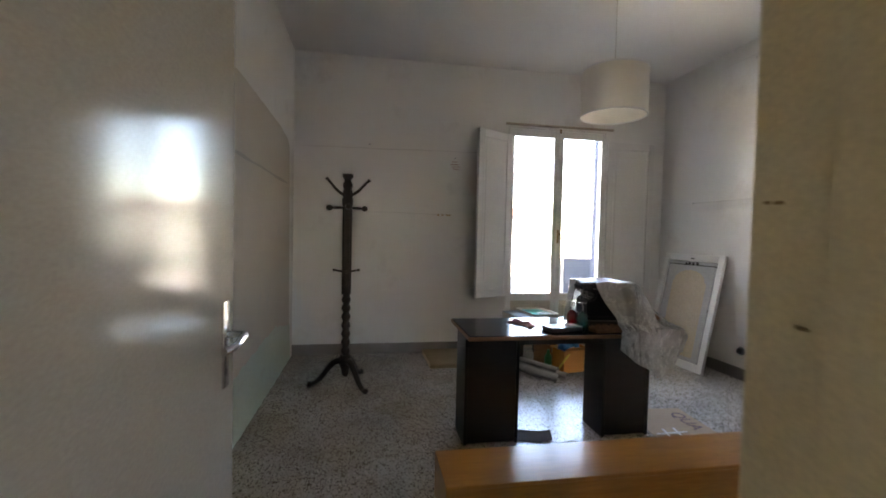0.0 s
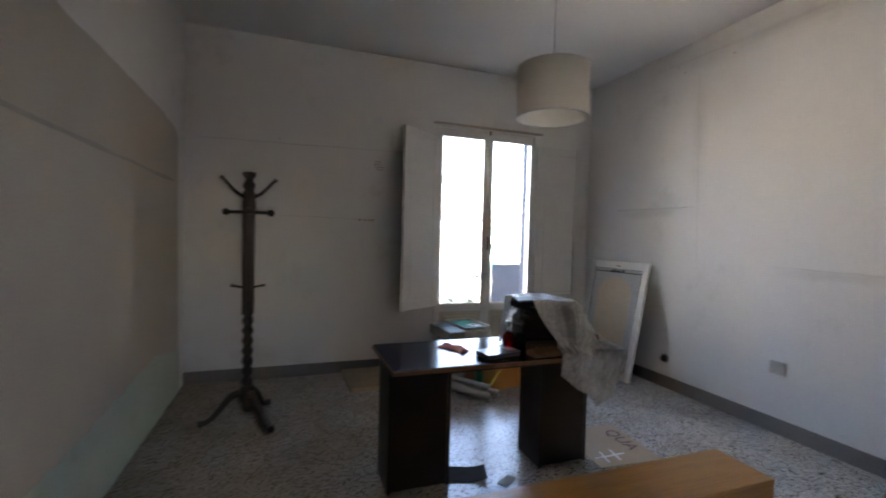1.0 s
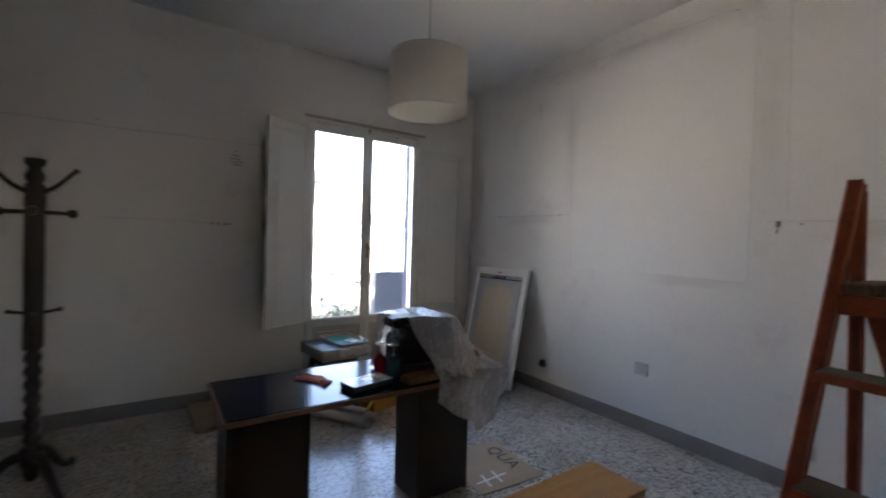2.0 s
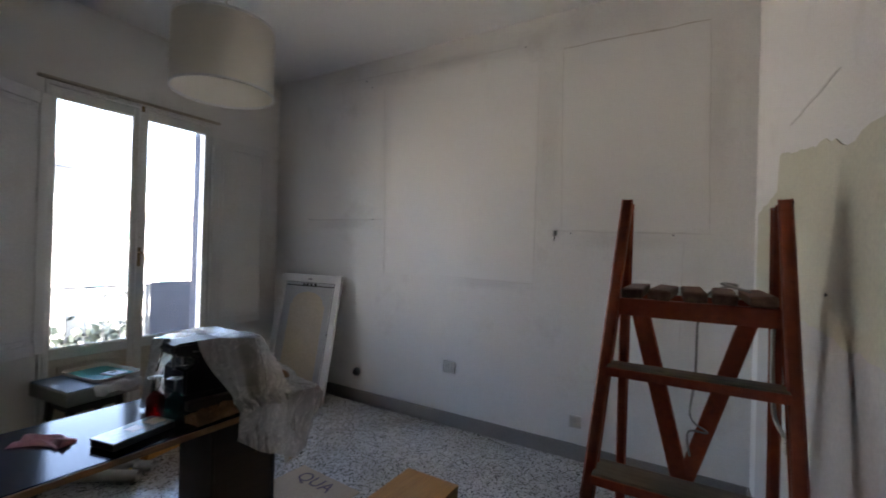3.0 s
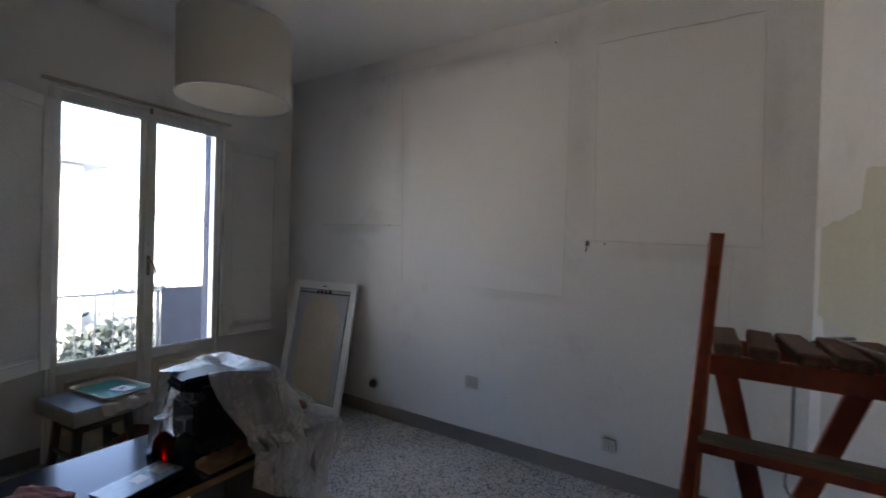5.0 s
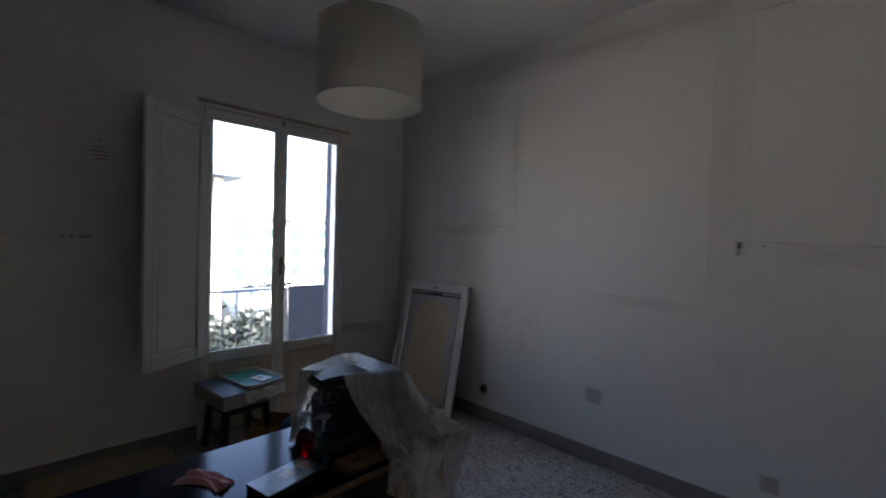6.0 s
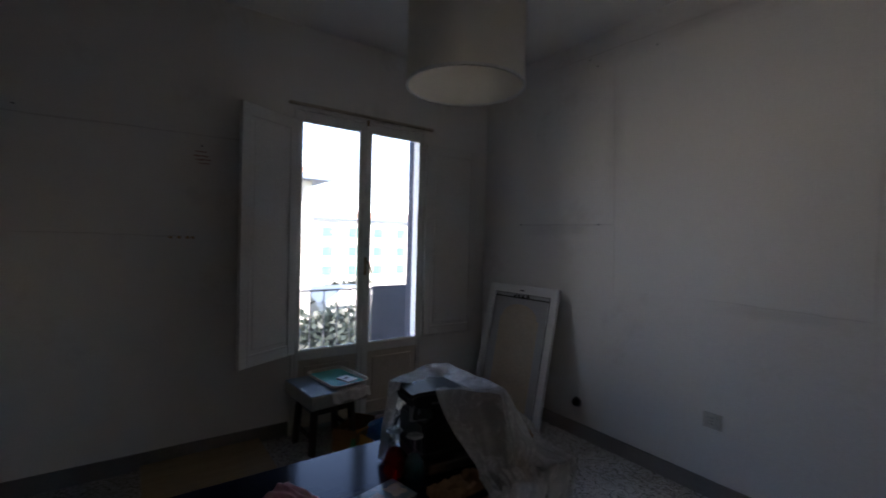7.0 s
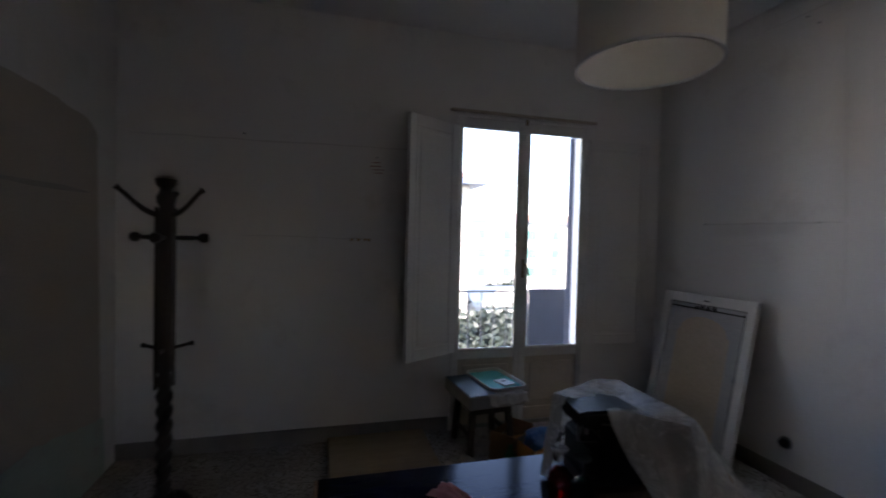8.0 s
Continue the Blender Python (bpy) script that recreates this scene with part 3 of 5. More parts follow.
for x in (0.88, 0.93, 0.98, 1.01):
    part("tape_scrap", boxed(x, x + 0.022, YN - 0.002, YN, 1.545, 1.563, 0.0005), M_OCHRE, wn)


def baseboards():
    h, t = 0.115, 0.012
    structure("baseboard_north", boxed(XW, WIN_L - 0.01, YN - t, YN, 0, h, 0.003), M_BASE, "grey-brown stone skirting", "baseboard")
    structure("baseboard_north_east", boxed(WIN_R + 0.01, XE, YN - t, YN, 0, h, 0.003), M_BASE, "grey-brown stone skirting", "baseboard")
    structure("baseboard_east", boxed(XE - t, XE, YS + t, YN - t - 0.002, 0, h, 0.003), M_BASE, "grey-brown stone skirting", "baseboard")
    structure("baseboard_south", boxed(DOOR_R + 0.12, XE, YS, YS + t - 0.002, 0, h, 0.003), M_BASE, "grey-brown stone skirting", "baseboard")


baseboards()

# dim hall behind the doorway
def hall():
    bm = bmesh.new()
    box(bm, XW - 0.3, XW - 0.0, -2.0, SOUTH_OUT, 0, ZC)
    structure("hall_wall_west", bm, M_DARKROOM, "plain hall wall", "wall")
    structure("hall_wall_east", boxed(1.9, 2.1, -2.0, SOUTH_OUT, 0, ZC), M_DARKROOM, "plain hall wall", "wall")
    # south wall leaves an unseen opening, added to brighten hall and doorway
    bm = bmesh.new()
    box(bm, XW - 0.3, 0.45, -2.2, -2.0, 0, ZC)
    box(bm, 0.71, 2.1, -2.2, -2.0, 0, ZC)
    box(bm, 0.45, 0.71, -2.2, -2.0, 0, 1.1)
    box(bm, 0.45, 0.71, -2.2, -2.0, 2.1, ZC)
    structure("hall_wall_south", bm, M_DARKROOM, "plain hall wall with a small unseen opening added for light", "wall")


hall()


# ---- door ----
def door():
    d = thing("door_1", "open cream gloss-painted flush door with chrome lever", "door", kind="structure")
    t = 0.04
    part("door_frame_post", boxed(DOOR_R, DOOR_R + 0.04, SOUTH_OUT - 0.01, YS + 0.004, 0, DOOR_T, 0.003), M_FRAME, d)
    part("door_frame_post", boxed(DOOR_L - 0.04, DOOR_L, SOUTH_OUT - 0.01, YS + 0.004, 0, DOOR_T, 0.003), M_FRAME, d)
    part("door_frame_head", boxed(DOOR_L - 0.04, DOOR_R + 0.04, SOUTH_OUT - 0.01, YS + 0.004, DOOR_T, DOOR_T + 0.04, 0.003), M_FRAME, d)
    part("door_stop", boxed(DOOR_R - 0.014, DOOR_R, SOUTH_OUT + 0.02, 0.345, 0, DOOR_T, 0.003), M_FRAME, d)
    for x0, x1 in ((DOOR_R + 0.042, DOOR_R + 0.11), (DOOR_L - 0.11, DOOR_L - 0.042)):
        part("architrave", boxed(x0, x1, YS, YS + 0.016, 0, DOOR_T + 0.05, 0.004), M_FRAME, d)
    part("strike_plate", boxed(DOOR_R - 0.002, DOOR_R, 0.425, 0.447, 0.86, 0.992, 0.0006), M_BRASS, d, "dull brass strike plate")
    for y, z, w in ((0.415, 1.385, 0.006), (0.38, 1.243, 0.007), (0.430, 1.386, 0.004)):
        part("screw_mark", boxed(DOOR_R - 0.0025, DOOR_R, y - w, y + w, z - 0.002, z + 0.002, 0.0005), M_BRASS, d)
    m = pose(-0.254, 0.391, 0, 0, 0, 86.3)
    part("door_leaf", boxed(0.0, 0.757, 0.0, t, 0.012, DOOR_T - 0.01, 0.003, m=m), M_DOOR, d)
    for side, y in ((-1, 0.0), (1, t)):
        y0, y1 = (y - 0.006, y) if side < 0 else (y, y + 0.006)
        plate = part("lock_plate", boxed(0.681, 0.713, y0, y1, 0.955, 1.165, 0.0022, 2, m=m), M_CHROME, d, "long chrome lock plate", True)
        bm = bmesh.new()
        yy = y + side * 0.05
        pts = curve_pts([(0.697, y, 1.085), (0.697, y + side * 0.03, 1.085), (0.689, yy, 1.085), (0.657, yy + side * 0.004, 1.083), (0.617, yy + side * 0.004, 1.076), (0.582, yy - side * 0.006, 1.072)], 5)
        tube(bm, [m @ p for p in pts], 0.009, 10)
        part("lever", bm, M_CHROME, d, "chrome door lever", True)
        bm = bmesh.new()
        turned(bm, [(0.016, 0), (0.016, 0.007), (0.013, 0.010), (0, 0.010)], 16, m @ pose(0.697, y, 1.085, 90 if side < 0 else -90, 0, 0))
        part("rosette", bm, M_CHROME, d, "", True)
        part("keyhole", boxed(0.6945, 0.6995, y0 - 0.001, y1 + 0.001, 0.985, 1.005, 0.0005, m=m), M_HOLE, d)


door()


# ---- window, a French window with two leaves ----
def window():
    w = thing("window_1", "white French window with two glazed leaves above cream panels", "window", kind="structure")
    y0, y1 = 4.744, 4.800
    for x0, x1 in ((WIN_L, WIN_L + 0.024), (WIN_R - 0.020, WIN_R)):
        part("window_frame", boxed(x0, x1, y0 - 0.003, y1 + 0.01, 0, WIN_T, 0.004), M_WHITE, w)
    part("window_frame", boxed(WIN_L + 0.024, WIN_R - 0.020, y0 - 0.003, y1 + 0.01, 2.578, WIN_T, 0.004), M_WHITE, w)
    part("threshold", boxed(WIN_L + 0.0245, WIN_R - 0.0205, y0, NORTH_OUT, 0.0, 0.034, 0.004), M_CONCRETE, w, "worn stone threshold")
    mid = 2.318
    for a, b, gl, gr in ((WIN_L + 0.026, mid - 0.001, 1.764, 2.264), (mid + 0.001, WIN_R - 0.022, 2.366, 2.868)):
        part("leaf_stile", boxed(a, gl, y0 + 0.004, y1, 0.035, 2.575, 0.004), M_WHITE, w)
        part("leaf_stile", boxed(gr, b, y0 + 0.004, y1, 0.035, 2.575, 0.004), M_WHITE, w)
        for z0, z1 in ((0.035, 0.14), (0.582, 0.660), (2.498, 2.575)):
            part("leaf_rail", boxed(gl, gr, y0 + 0.006, y1 - 0.002, z0, z1, 0.004), M_CREAM if z1 < 0.2 else M_WHITE, w)
        panel = boxed(gl, gr, y0 + 0.022, y1 - 0.018, 0.14, 0.582)
        box(panel, gl + 0.05, gr - 0.05, y0 + 0.010, y0 + 0.024, 0.19, 0.532, 0.007)
        part("lower_panel", panel, M_CREAM, w, "cream lower panel with raised field")
        pane = part("pane", boxed(gl, gr, 4.773, 4.777, 0.660, 2.498), M_GLASS, w, "clear pane with dusty lower edge")
        pane.visible_shadow = False
        for a2, b2, c2, d2 in ((gl, gl + 0.010, 0.660, 2.498), (gr - 0.010, gr, 0.660, 2.498), (gl + 0.0105, gr - 0.0105, 0.660, 0.670), (gl + 0.0105, gr - 0.0105, 2.488, 2.498)):
            part("glazing_bead", boxed(a2, b2, y0 + 0.012, 4.772, c2, d2, 0.003), M_WHITE, w)
    part("meeting_strip", boxed(mid - 0.020, mid + 0.020, y0 - 0.010, y0 + 0.003, 0.04, 2.572, 0.006, 2), M_WHITE, w)
    part("handle_plate", boxed(mid - 0.013, mid + 0.013, y0 - 0.015, y0 - 0.010, 1.262, 1.418, 0.002), M_BRASS, w, "brown metal handle plate")
    bm = bmesh.new()
    tube(bm, curve_pts([(mid, y0 - 0.012, 1.378), (mid, y0 - 0.046, 1.378), (mid + 0.012, y0 - 0.054, 1.363), (mid + 0.035, y0 - 0.054, 1.31), (mid + 0.042, y0 - 0.052, 1.278)], 5), 0.008, 10)
    part("window_handle", bm, M_BRASS, w, "worn brass lever handle", True)
    part("knob", turned(bmesh.new(), [(0, 0), (0.006, 0), (0.007, 0.012), (0, 0.016)], 12, pose(mid - 0.004, y0 - 0.010, 1.508, 90, 0, 0)), M_CHROME, w, "small metal catch knob", True)
    part("top_bolt", boxed(mid - 0.011, mid + 0.011, y0 - 0.022, y0 - 0.010, 2.545, 2.592, 0.003), M_BRASS, w)
    for z in (0.95, 1.6, 2.25):
        for x in (WIN_L + 0.026, WIN_R - 0.022):
            bm = bmesh.new()
            turned(bm, [(0, 0), (0.006, 0), (0.006, 0.07), (0, 0.074)], 8, pose(x, y0 - 0.005, z))
            part("hinge", bm, M_WHITE, w, "", True)
    # wooden rail over the head
    part("head_rail", boxed(1.655, 2.99, 4.726, 4.756, 2.612, 2.635, 0.007, 2), M_RAIL, w, "thin wooden rail over the window")


window()


def inner_shutter(name, hinge, tip, label, z0=0.655, z1=2.49):
    hx, hy = hinge
    tx, ty = tip
    ln = math.hypot(tx - hx, ty - hy)
    s = thing(name, label, "shutter", (hx, hy, 0), math.degrees(math.atan2(ty - hy, tx - hx)), "inner window shutters")
    t = 0.028
    part("stile", boxed(0, 0.07, -t / 2, t / 2, z0, z1, 0.003), M_WHITE, s)
    part("stile", boxed(ln - 0.07, ln, -t / 2, t / 2, z0, z1, 0.003), M_WHITE, s)
    part("rail", boxed(0.07, ln - 0.07, -t / 2 + 0.001, t / 2 - 0.001, z0, z0 + 0.08, 0.003), M_WHITE, s)
    part("rail", boxed(0.07, ln - 0.07, -t / 2 + 0.001, t / 2 - 0.001, z1 - 0.08, z1, 0.003), M_WHITE, s)
    bm = boxed(0.07, ln - 0.07, -0.006, 0.006, z0 + 0.08, z1 - 0.08)
    for side in (-1, 1):
        a, b = (-0.0125, -0.006) if side < 0 else (0.006, 0.0125)
        box(bm, 0.105, ln - 0.105, a, b, z0 + 0.115, z1 - 0.115, 0.003)
    part("panel", bm, M_WHITE, s)
    for side in (-1, 1):
        bead = bmesh.new()
        y0, y1 = (-t / 2 - 0.002, -0.0055) if side < 0 else (0.0055, t / 2 + 0.002)
        for a, b, c, d in ((0.062, 0.078, z0 + 0.072, z1 - 0.072), (ln - 0.078, ln - 0.062, z0 + 0.072, z1 - 0.072), (0.0785, ln - 0.0785, z0 + 0.072, z0 + 0.088), (0.0785, ln - 0.0785, z1 - 0.088, z1 - 0.072)):
            box(bead, a, b, y0, y1, c, d, 0.004)
        part("moulding", bead, M_WHITE, s)
    for z in (0.95, 1.6, 2.25):
        part("hinge", turned(bmesh.new(), [(0, 0), (0.006, 0), (0.006, 0.06), (0, 0.062)], 8, pose(0.0, -0.018, z)), M_WHITE, s, "", True)
    return s


inner_shutter("inner_shutter", (1.716, 4.722), (1.272, 4.480), "white panelled inner shutter folded out into the room")
inner_shutter("inner_shutter", (2.918, 4.726), (3.517, 4.712), "white panelled inner shutter folded back against the wall", 0.672, 2.478)


# ---- pendant lamp ----
def pendant_lamp():
    x, y = 1.622, 2.470
    L = thing("pendant_lamp", "white drum-shade pendant lamp on a thin cord", "lamp", (x, y, 0))
    r, z0, z1, t = 0.197, 2.094, 2.374, 0.0016
    bm = turned(bmesh.new(), [(r, z0), (r, z1), (r - t, z1), (r - t, z0), (r, z0)], 64)
    bmesh.ops.remove_doubles(bm, verts=bm.verts, dist=1e-5)
    part("shade", bm, M_SHADE, L, "white fabric drum shade", True)
    for z in (z0, z1 - 0.006):
        bm = turned(bmesh.new(), [(r + 0.003, z), (r + 0.003, z + 0.009), (r - 0.004, z + 0.009), (r - 0.004, z), (r + 0.003, z)], 64)
        part("rim", bm, M_TAPE, L, "white rim trim", True)
    part("seam", boxed(-0.011, 0.011, -0.0014, -0.0002, z0 + 0.006, z1 - 0.006, m=pose(0, 0, 0, 0, 0, 152) @ pose(0, -r - 0.0005, 0)), M_SHADE, L)
    bm = bmesh.new()
    for k in range(3):
        a = 2 * math.pi * k / 3
        tube(bm, [(0.02 * math.cos(a), 0.02 * math.sin(a), z1 - 0.02), ((r - 0.003) * math.cos(a), (r - 0.003) * math.sin(a), z1 - 0.006)], 0.002, 6)
    turned(bm, [(0.018, z1 - 0.022), (0.024, z1 - 0.022), (0.024, z1 - 0.017), (0.018, z1 - 0.017), (0.018, z1 - 0.022)], 24)
    part("spider", bm, M_CHROME, L, "", True)
    part("socket", turned(bmesh.new(), [(0, z1 - 0.075), (0.017, z1 - 0.075), (0.019, z1 - 0.02), (0.014, z1 + 0.012), (0.005, z1 + 0.04), (0, z1 + 0.04)], 20), M_WHITE, L, "", True)
    part("cord", tube(bmesh.new(), [(0, 0, z1 + 0.03), (0, 0, ZC - 0.02)], 0.003, 8), M_CORD, L, "thin pale flex", True)
    part("ceiling_rose", turned(bmesh.new(), [(0, ZC - 0.04), (0.012, ZC - 0.04), (0.045, ZC - 0.008), (0.047, ZC - 0.001), (0, ZC - 0.001)], 24), M_WHITE, L, "", True)


pendant_lamp()


# ---- coat rack ----
def coat_rack():
    R = thing("coat_rack", "dark turned-wood coat stand with pegs and curved feet", "coat rack", (-0.058, 3.795, 0))
    # rope-twisted lower column
    bm = bmesh.new()
    rings, seg, n = [], 16, 90
    for i in range(n + 1):
        z = 0.14 + 0.80 * i / n
        tw = z * 42
        rings.append([])
        for k in range(seg):
            a = 2 * math.pi * k / seg
            r = 0.033 + 0.006 * math.cos(2 * (a - tw))
            rings[-1].append(bm.verts.new((r * math.cos(a), r * math.sin(a), z)))
    for a, b in zip(rings, rings[1:]):
        for k in range(seg):
            bm.faces.new((a[k], a[(k + 1) % seg], b[(k + 1) % seg], b[k]))
    bm.faces.new(rings[0][::-1]), bm.faces.new(rings[-1])
    part("twisted_column", bm, M_RACK, R, "rope-twisted column", True)
    prof = [(0, 0.92), (0.038, 0.92), (0.040, 0.95), (0.030, 0.97), (0.036, 1.0), (0.036, 1.06), (0.038, 1.25), (0.038, 1.45), (0.037, 1.53), (0.040, 1.555), (0.046, 1.58), (0.046, 1.62), (0.036, 1.66),
            (0.028, 1.70), (0.040, 1.725), (0.043, 1.75), (0.030, 1.775), (0.028, 1.79), (0.046, 1.815), (0.046, 1.838), (0, 1.842)]
    part("turned_column", turned(bmesh.new(), prof, 24), M_RACK, R, "", True)
    for k in range(4):
        a = radians(45 + 90 * k)
        part("spindle", turned(bmesh.new(), [(0, 0.80), (0.008, 0.80), (0.009, 1.2), (0.008, 1.70), (0, 1.70)], 8, pose(0.043 * math.cos(a), 0.043 * math.sin(a), 0)), M_RACK, R, "", True)
    part("hub", turned(bmesh.new(), [(0, 0.07), (0.018, 0.075), (0.032, 0.10), (0.036, 0.14), (0.050, 0.17), (0.052, 0.25), (0.040, 0.27), (0, 0.27)], 24), M_RACK, R, "", True)
    for k in range(3):
        m, mp = pose(0, 0, 0, 0, 0, 95 + 120 * k), pose(0, 0, 0, 0, 0, 35 + 120 * k)
        bm = bmesh.new()
        pts = curve_pts([(0.03, 0, 1.655), (0.10, 0, 1.69), (0.17, 0, 1.755), (0.205, 0, 1.785)], 4)
        tube(bm, [m @ p for p in pts], 0.012, 8, [0.014, 0.014, 0.013, 0.013, 0.012, 0.012, 0.011, 0.011, 0.011, 0.010, 0.011, 0.013, 0.016])
        part("upper_arm", bm, M_RACK, R, "", True)
        bm = turned(bmesh.new(), [(0, 0.03), (0.011, 0.03), (0.012, 0.12), (0.009, 0.145), (0.020, 0.158), (0.026, 0.175), (0.022, 0.193), (0, 0.20)], 14, mp @ pose(0, 0, 1.55, 0, 90, 0))
        part("peg", bm, M_RACK, R, "peg with round knob", True)
        bm = turned(bmesh.new(), [(0, 0.025), (0.009, 0.025), (0.009, 0.09), (0.007, 0.105), (0.013, 0.12), (0.012, 0.13), (0, 0.135)], 12, mp @ pose(0, 0, 0.99, 0, 84, 0))
        part("small_peg", bm, M_RACK, R, "", True)
        m2 = pose(0, 0, 0, 0, 0, 65 + 120 * k)
        pts = curve_pts([(0.03, 0, 0.215), (0.09, 0, 0.205), (0.15, 0, 0.145), (0.21, 0, 0.07), (0.27, 0, 0.028), (0.315, 0, 0.024)], 4)
        n = len(pts)
        tube_bm = tube(bmesh.new(), [m2 @ p for p in pts], 0.02, 10, [0.030 - 0.010 * min(1, i / (n * 0.7)) + (0.004 if i > n * 0.85 else 0) for i in range(n)])
        part("foot", tube_bm, M_RACK, R, "curved foot", True)


coat_rack()


# ---- desk ----
def desk():
    D = thing("desk", "dark veneered pedestal desk with a worn orange-brown edge", "desk")
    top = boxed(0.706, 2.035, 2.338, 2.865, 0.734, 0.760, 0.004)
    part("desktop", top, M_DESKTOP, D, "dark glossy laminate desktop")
    part("edge_strip", boxed(0.706, 2.03, 2.329, 2.3375, 0.735, 0.7575, 0.002), M_EDGE, D, "worn orange-brown edge strip")
    part("edge_strip", boxed(0.697, 0.7055, 2.329, 2.865, 0.735, 0.7575, 0.002), M_EDGE, D, "worn orange-brown edge strip")
    for x0, x1 in ((0.742, 1.10), (1.69, 2.03)):
        part("pedestal_side", boxed(x0, x0 + 0.02, 2.59, 2.85, 0.0, 0.733, 0.0015), M_DESK, D)
        part("pedestal_side", boxed(x1 - 0.02, x1, 2.59, 2.85, 0.0, 0.733, 0.0015), M_DESK, D)
        part("pedestal_front", boxed(x0 + 0.021, x1 - 0.021, 2.594, 2.612, 0.01, 0.733, 0.0015), M_DESK, D)
        part("pedestal_back", boxed(x0 + 0.021, x1 - 0.021, 2.825, 2.84, 0.06, 0.733, 0.0015), M_DESK, D)
        part("pedestal_floor", boxed(x0 + 0.021, x1 - 0.021, 2.613, 2.824, 0.04, 0.058, 0.001), M_DESK, D)
    part("apron", boxed(1.101, 1.689, 2.60, 2.618, 0.635, 0.733, 0.0015), M_DESK, D)


desk()


# ---- machine under the film ----
def sewing_machine():
    S = thing("sewing_machine", "old black enamelled machine with an overhanging head on a wooden base", "machine", (1.50, 2.66, 0.761), -6)
    S.scale = (1, 1, 0.85)
    part("wooden_base", boxed(0.06, 0.46, -0.13, 0.12, 0, 0.045, 0.008, 2), M_STOOL, S, "dark wooden base")
    part("bed", boxed(0.05, 0.48, -0.10, 0.10, 0.0455, 0.075, 0.01, 2), M_BLACK, S)
    # body outline: pillar and overhanging arm
    out = [(0.05, 0.07), (0.44, 0.07), (0.43, 0.16), (0.39, 0.24), (0.34, 0.29), (0.27, 0.32), (0.15, 0.335), (0.02, 0.335), (0.0, 0.325), (0.0, 0.285), (0.028, 0.272), (0.06, 0.268), (0.092, 0.258), (0.098, 0.232), (0.085, 0.210), (0.05, 0.200)]
    bm = prism(bmesh.new(), out, 0.21, 'y', -0.105)
    bmesh.ops.bevel(bm, geom=list(bm.edges), offset=0.012, segments=3, affect='EDGES', clamp_overlap=True)
    part("arm_and_pillar", bm, M_BLACK, S, "", True)
    part("slot_plate", boxed(0.05, 0.14, -0.1085, -0.1045, 0.292, 0.300, 0.001, m=pose(0, 0, 0, 0, 6, 0)), M_DARKSTEEL, S)
    part("needle_bar", turned(bmesh.new(), [(0, 0.20), (0.006, 0.20), (0.007, 0.28), (0, 0.28)], 10, pose(0.03, -0.05, 0)), M_DARKSTEEL, S, "", True)
    part("presser_bar", turned(bmesh.new(), [(0, 0.14), (0.010, 0.14), (0.012, 0.17), (0.005, 0.18), (0.005, 0.28), (0, 0.28)], 10, pose(0.075, -0.02, 0)), M_DARKSTEEL, S, "", True)
    part("wire_guard", tube(bmesh.new(), curve_pts([(0.015, -0.106, 0.29), (0.0, -0.115, 0.25), (0.008, -0.115, 0.235), (0.06, -0.112, 0.23)], 4), 0.0025, 6), M_DARKSTEEL, S, "", True)
    for x, z in ((0.26, 0.21), (0.34, 0.16)):
        part("dial", turned(bmesh.new(), [(0, 0), (0.022, 0), (0.022, 0.012), (0.016, 0.016), (0, 0.016)], 20, pose(x, -0.104, z, 90, 0, 0)), M_BLACK, S, "", True)
    part("handwheel", turned(bmesh.new(), [(0, 0), (0.05, 0), (0.065, 0.006), (0.068, 0.014), (0.062, 0.022), (0.02, 0.026), (0, 0.03)], 28, pose(0.425, 0, 0.20, 0, 90, 0)), M_BLACK, S, "", True)


sewing_machine()


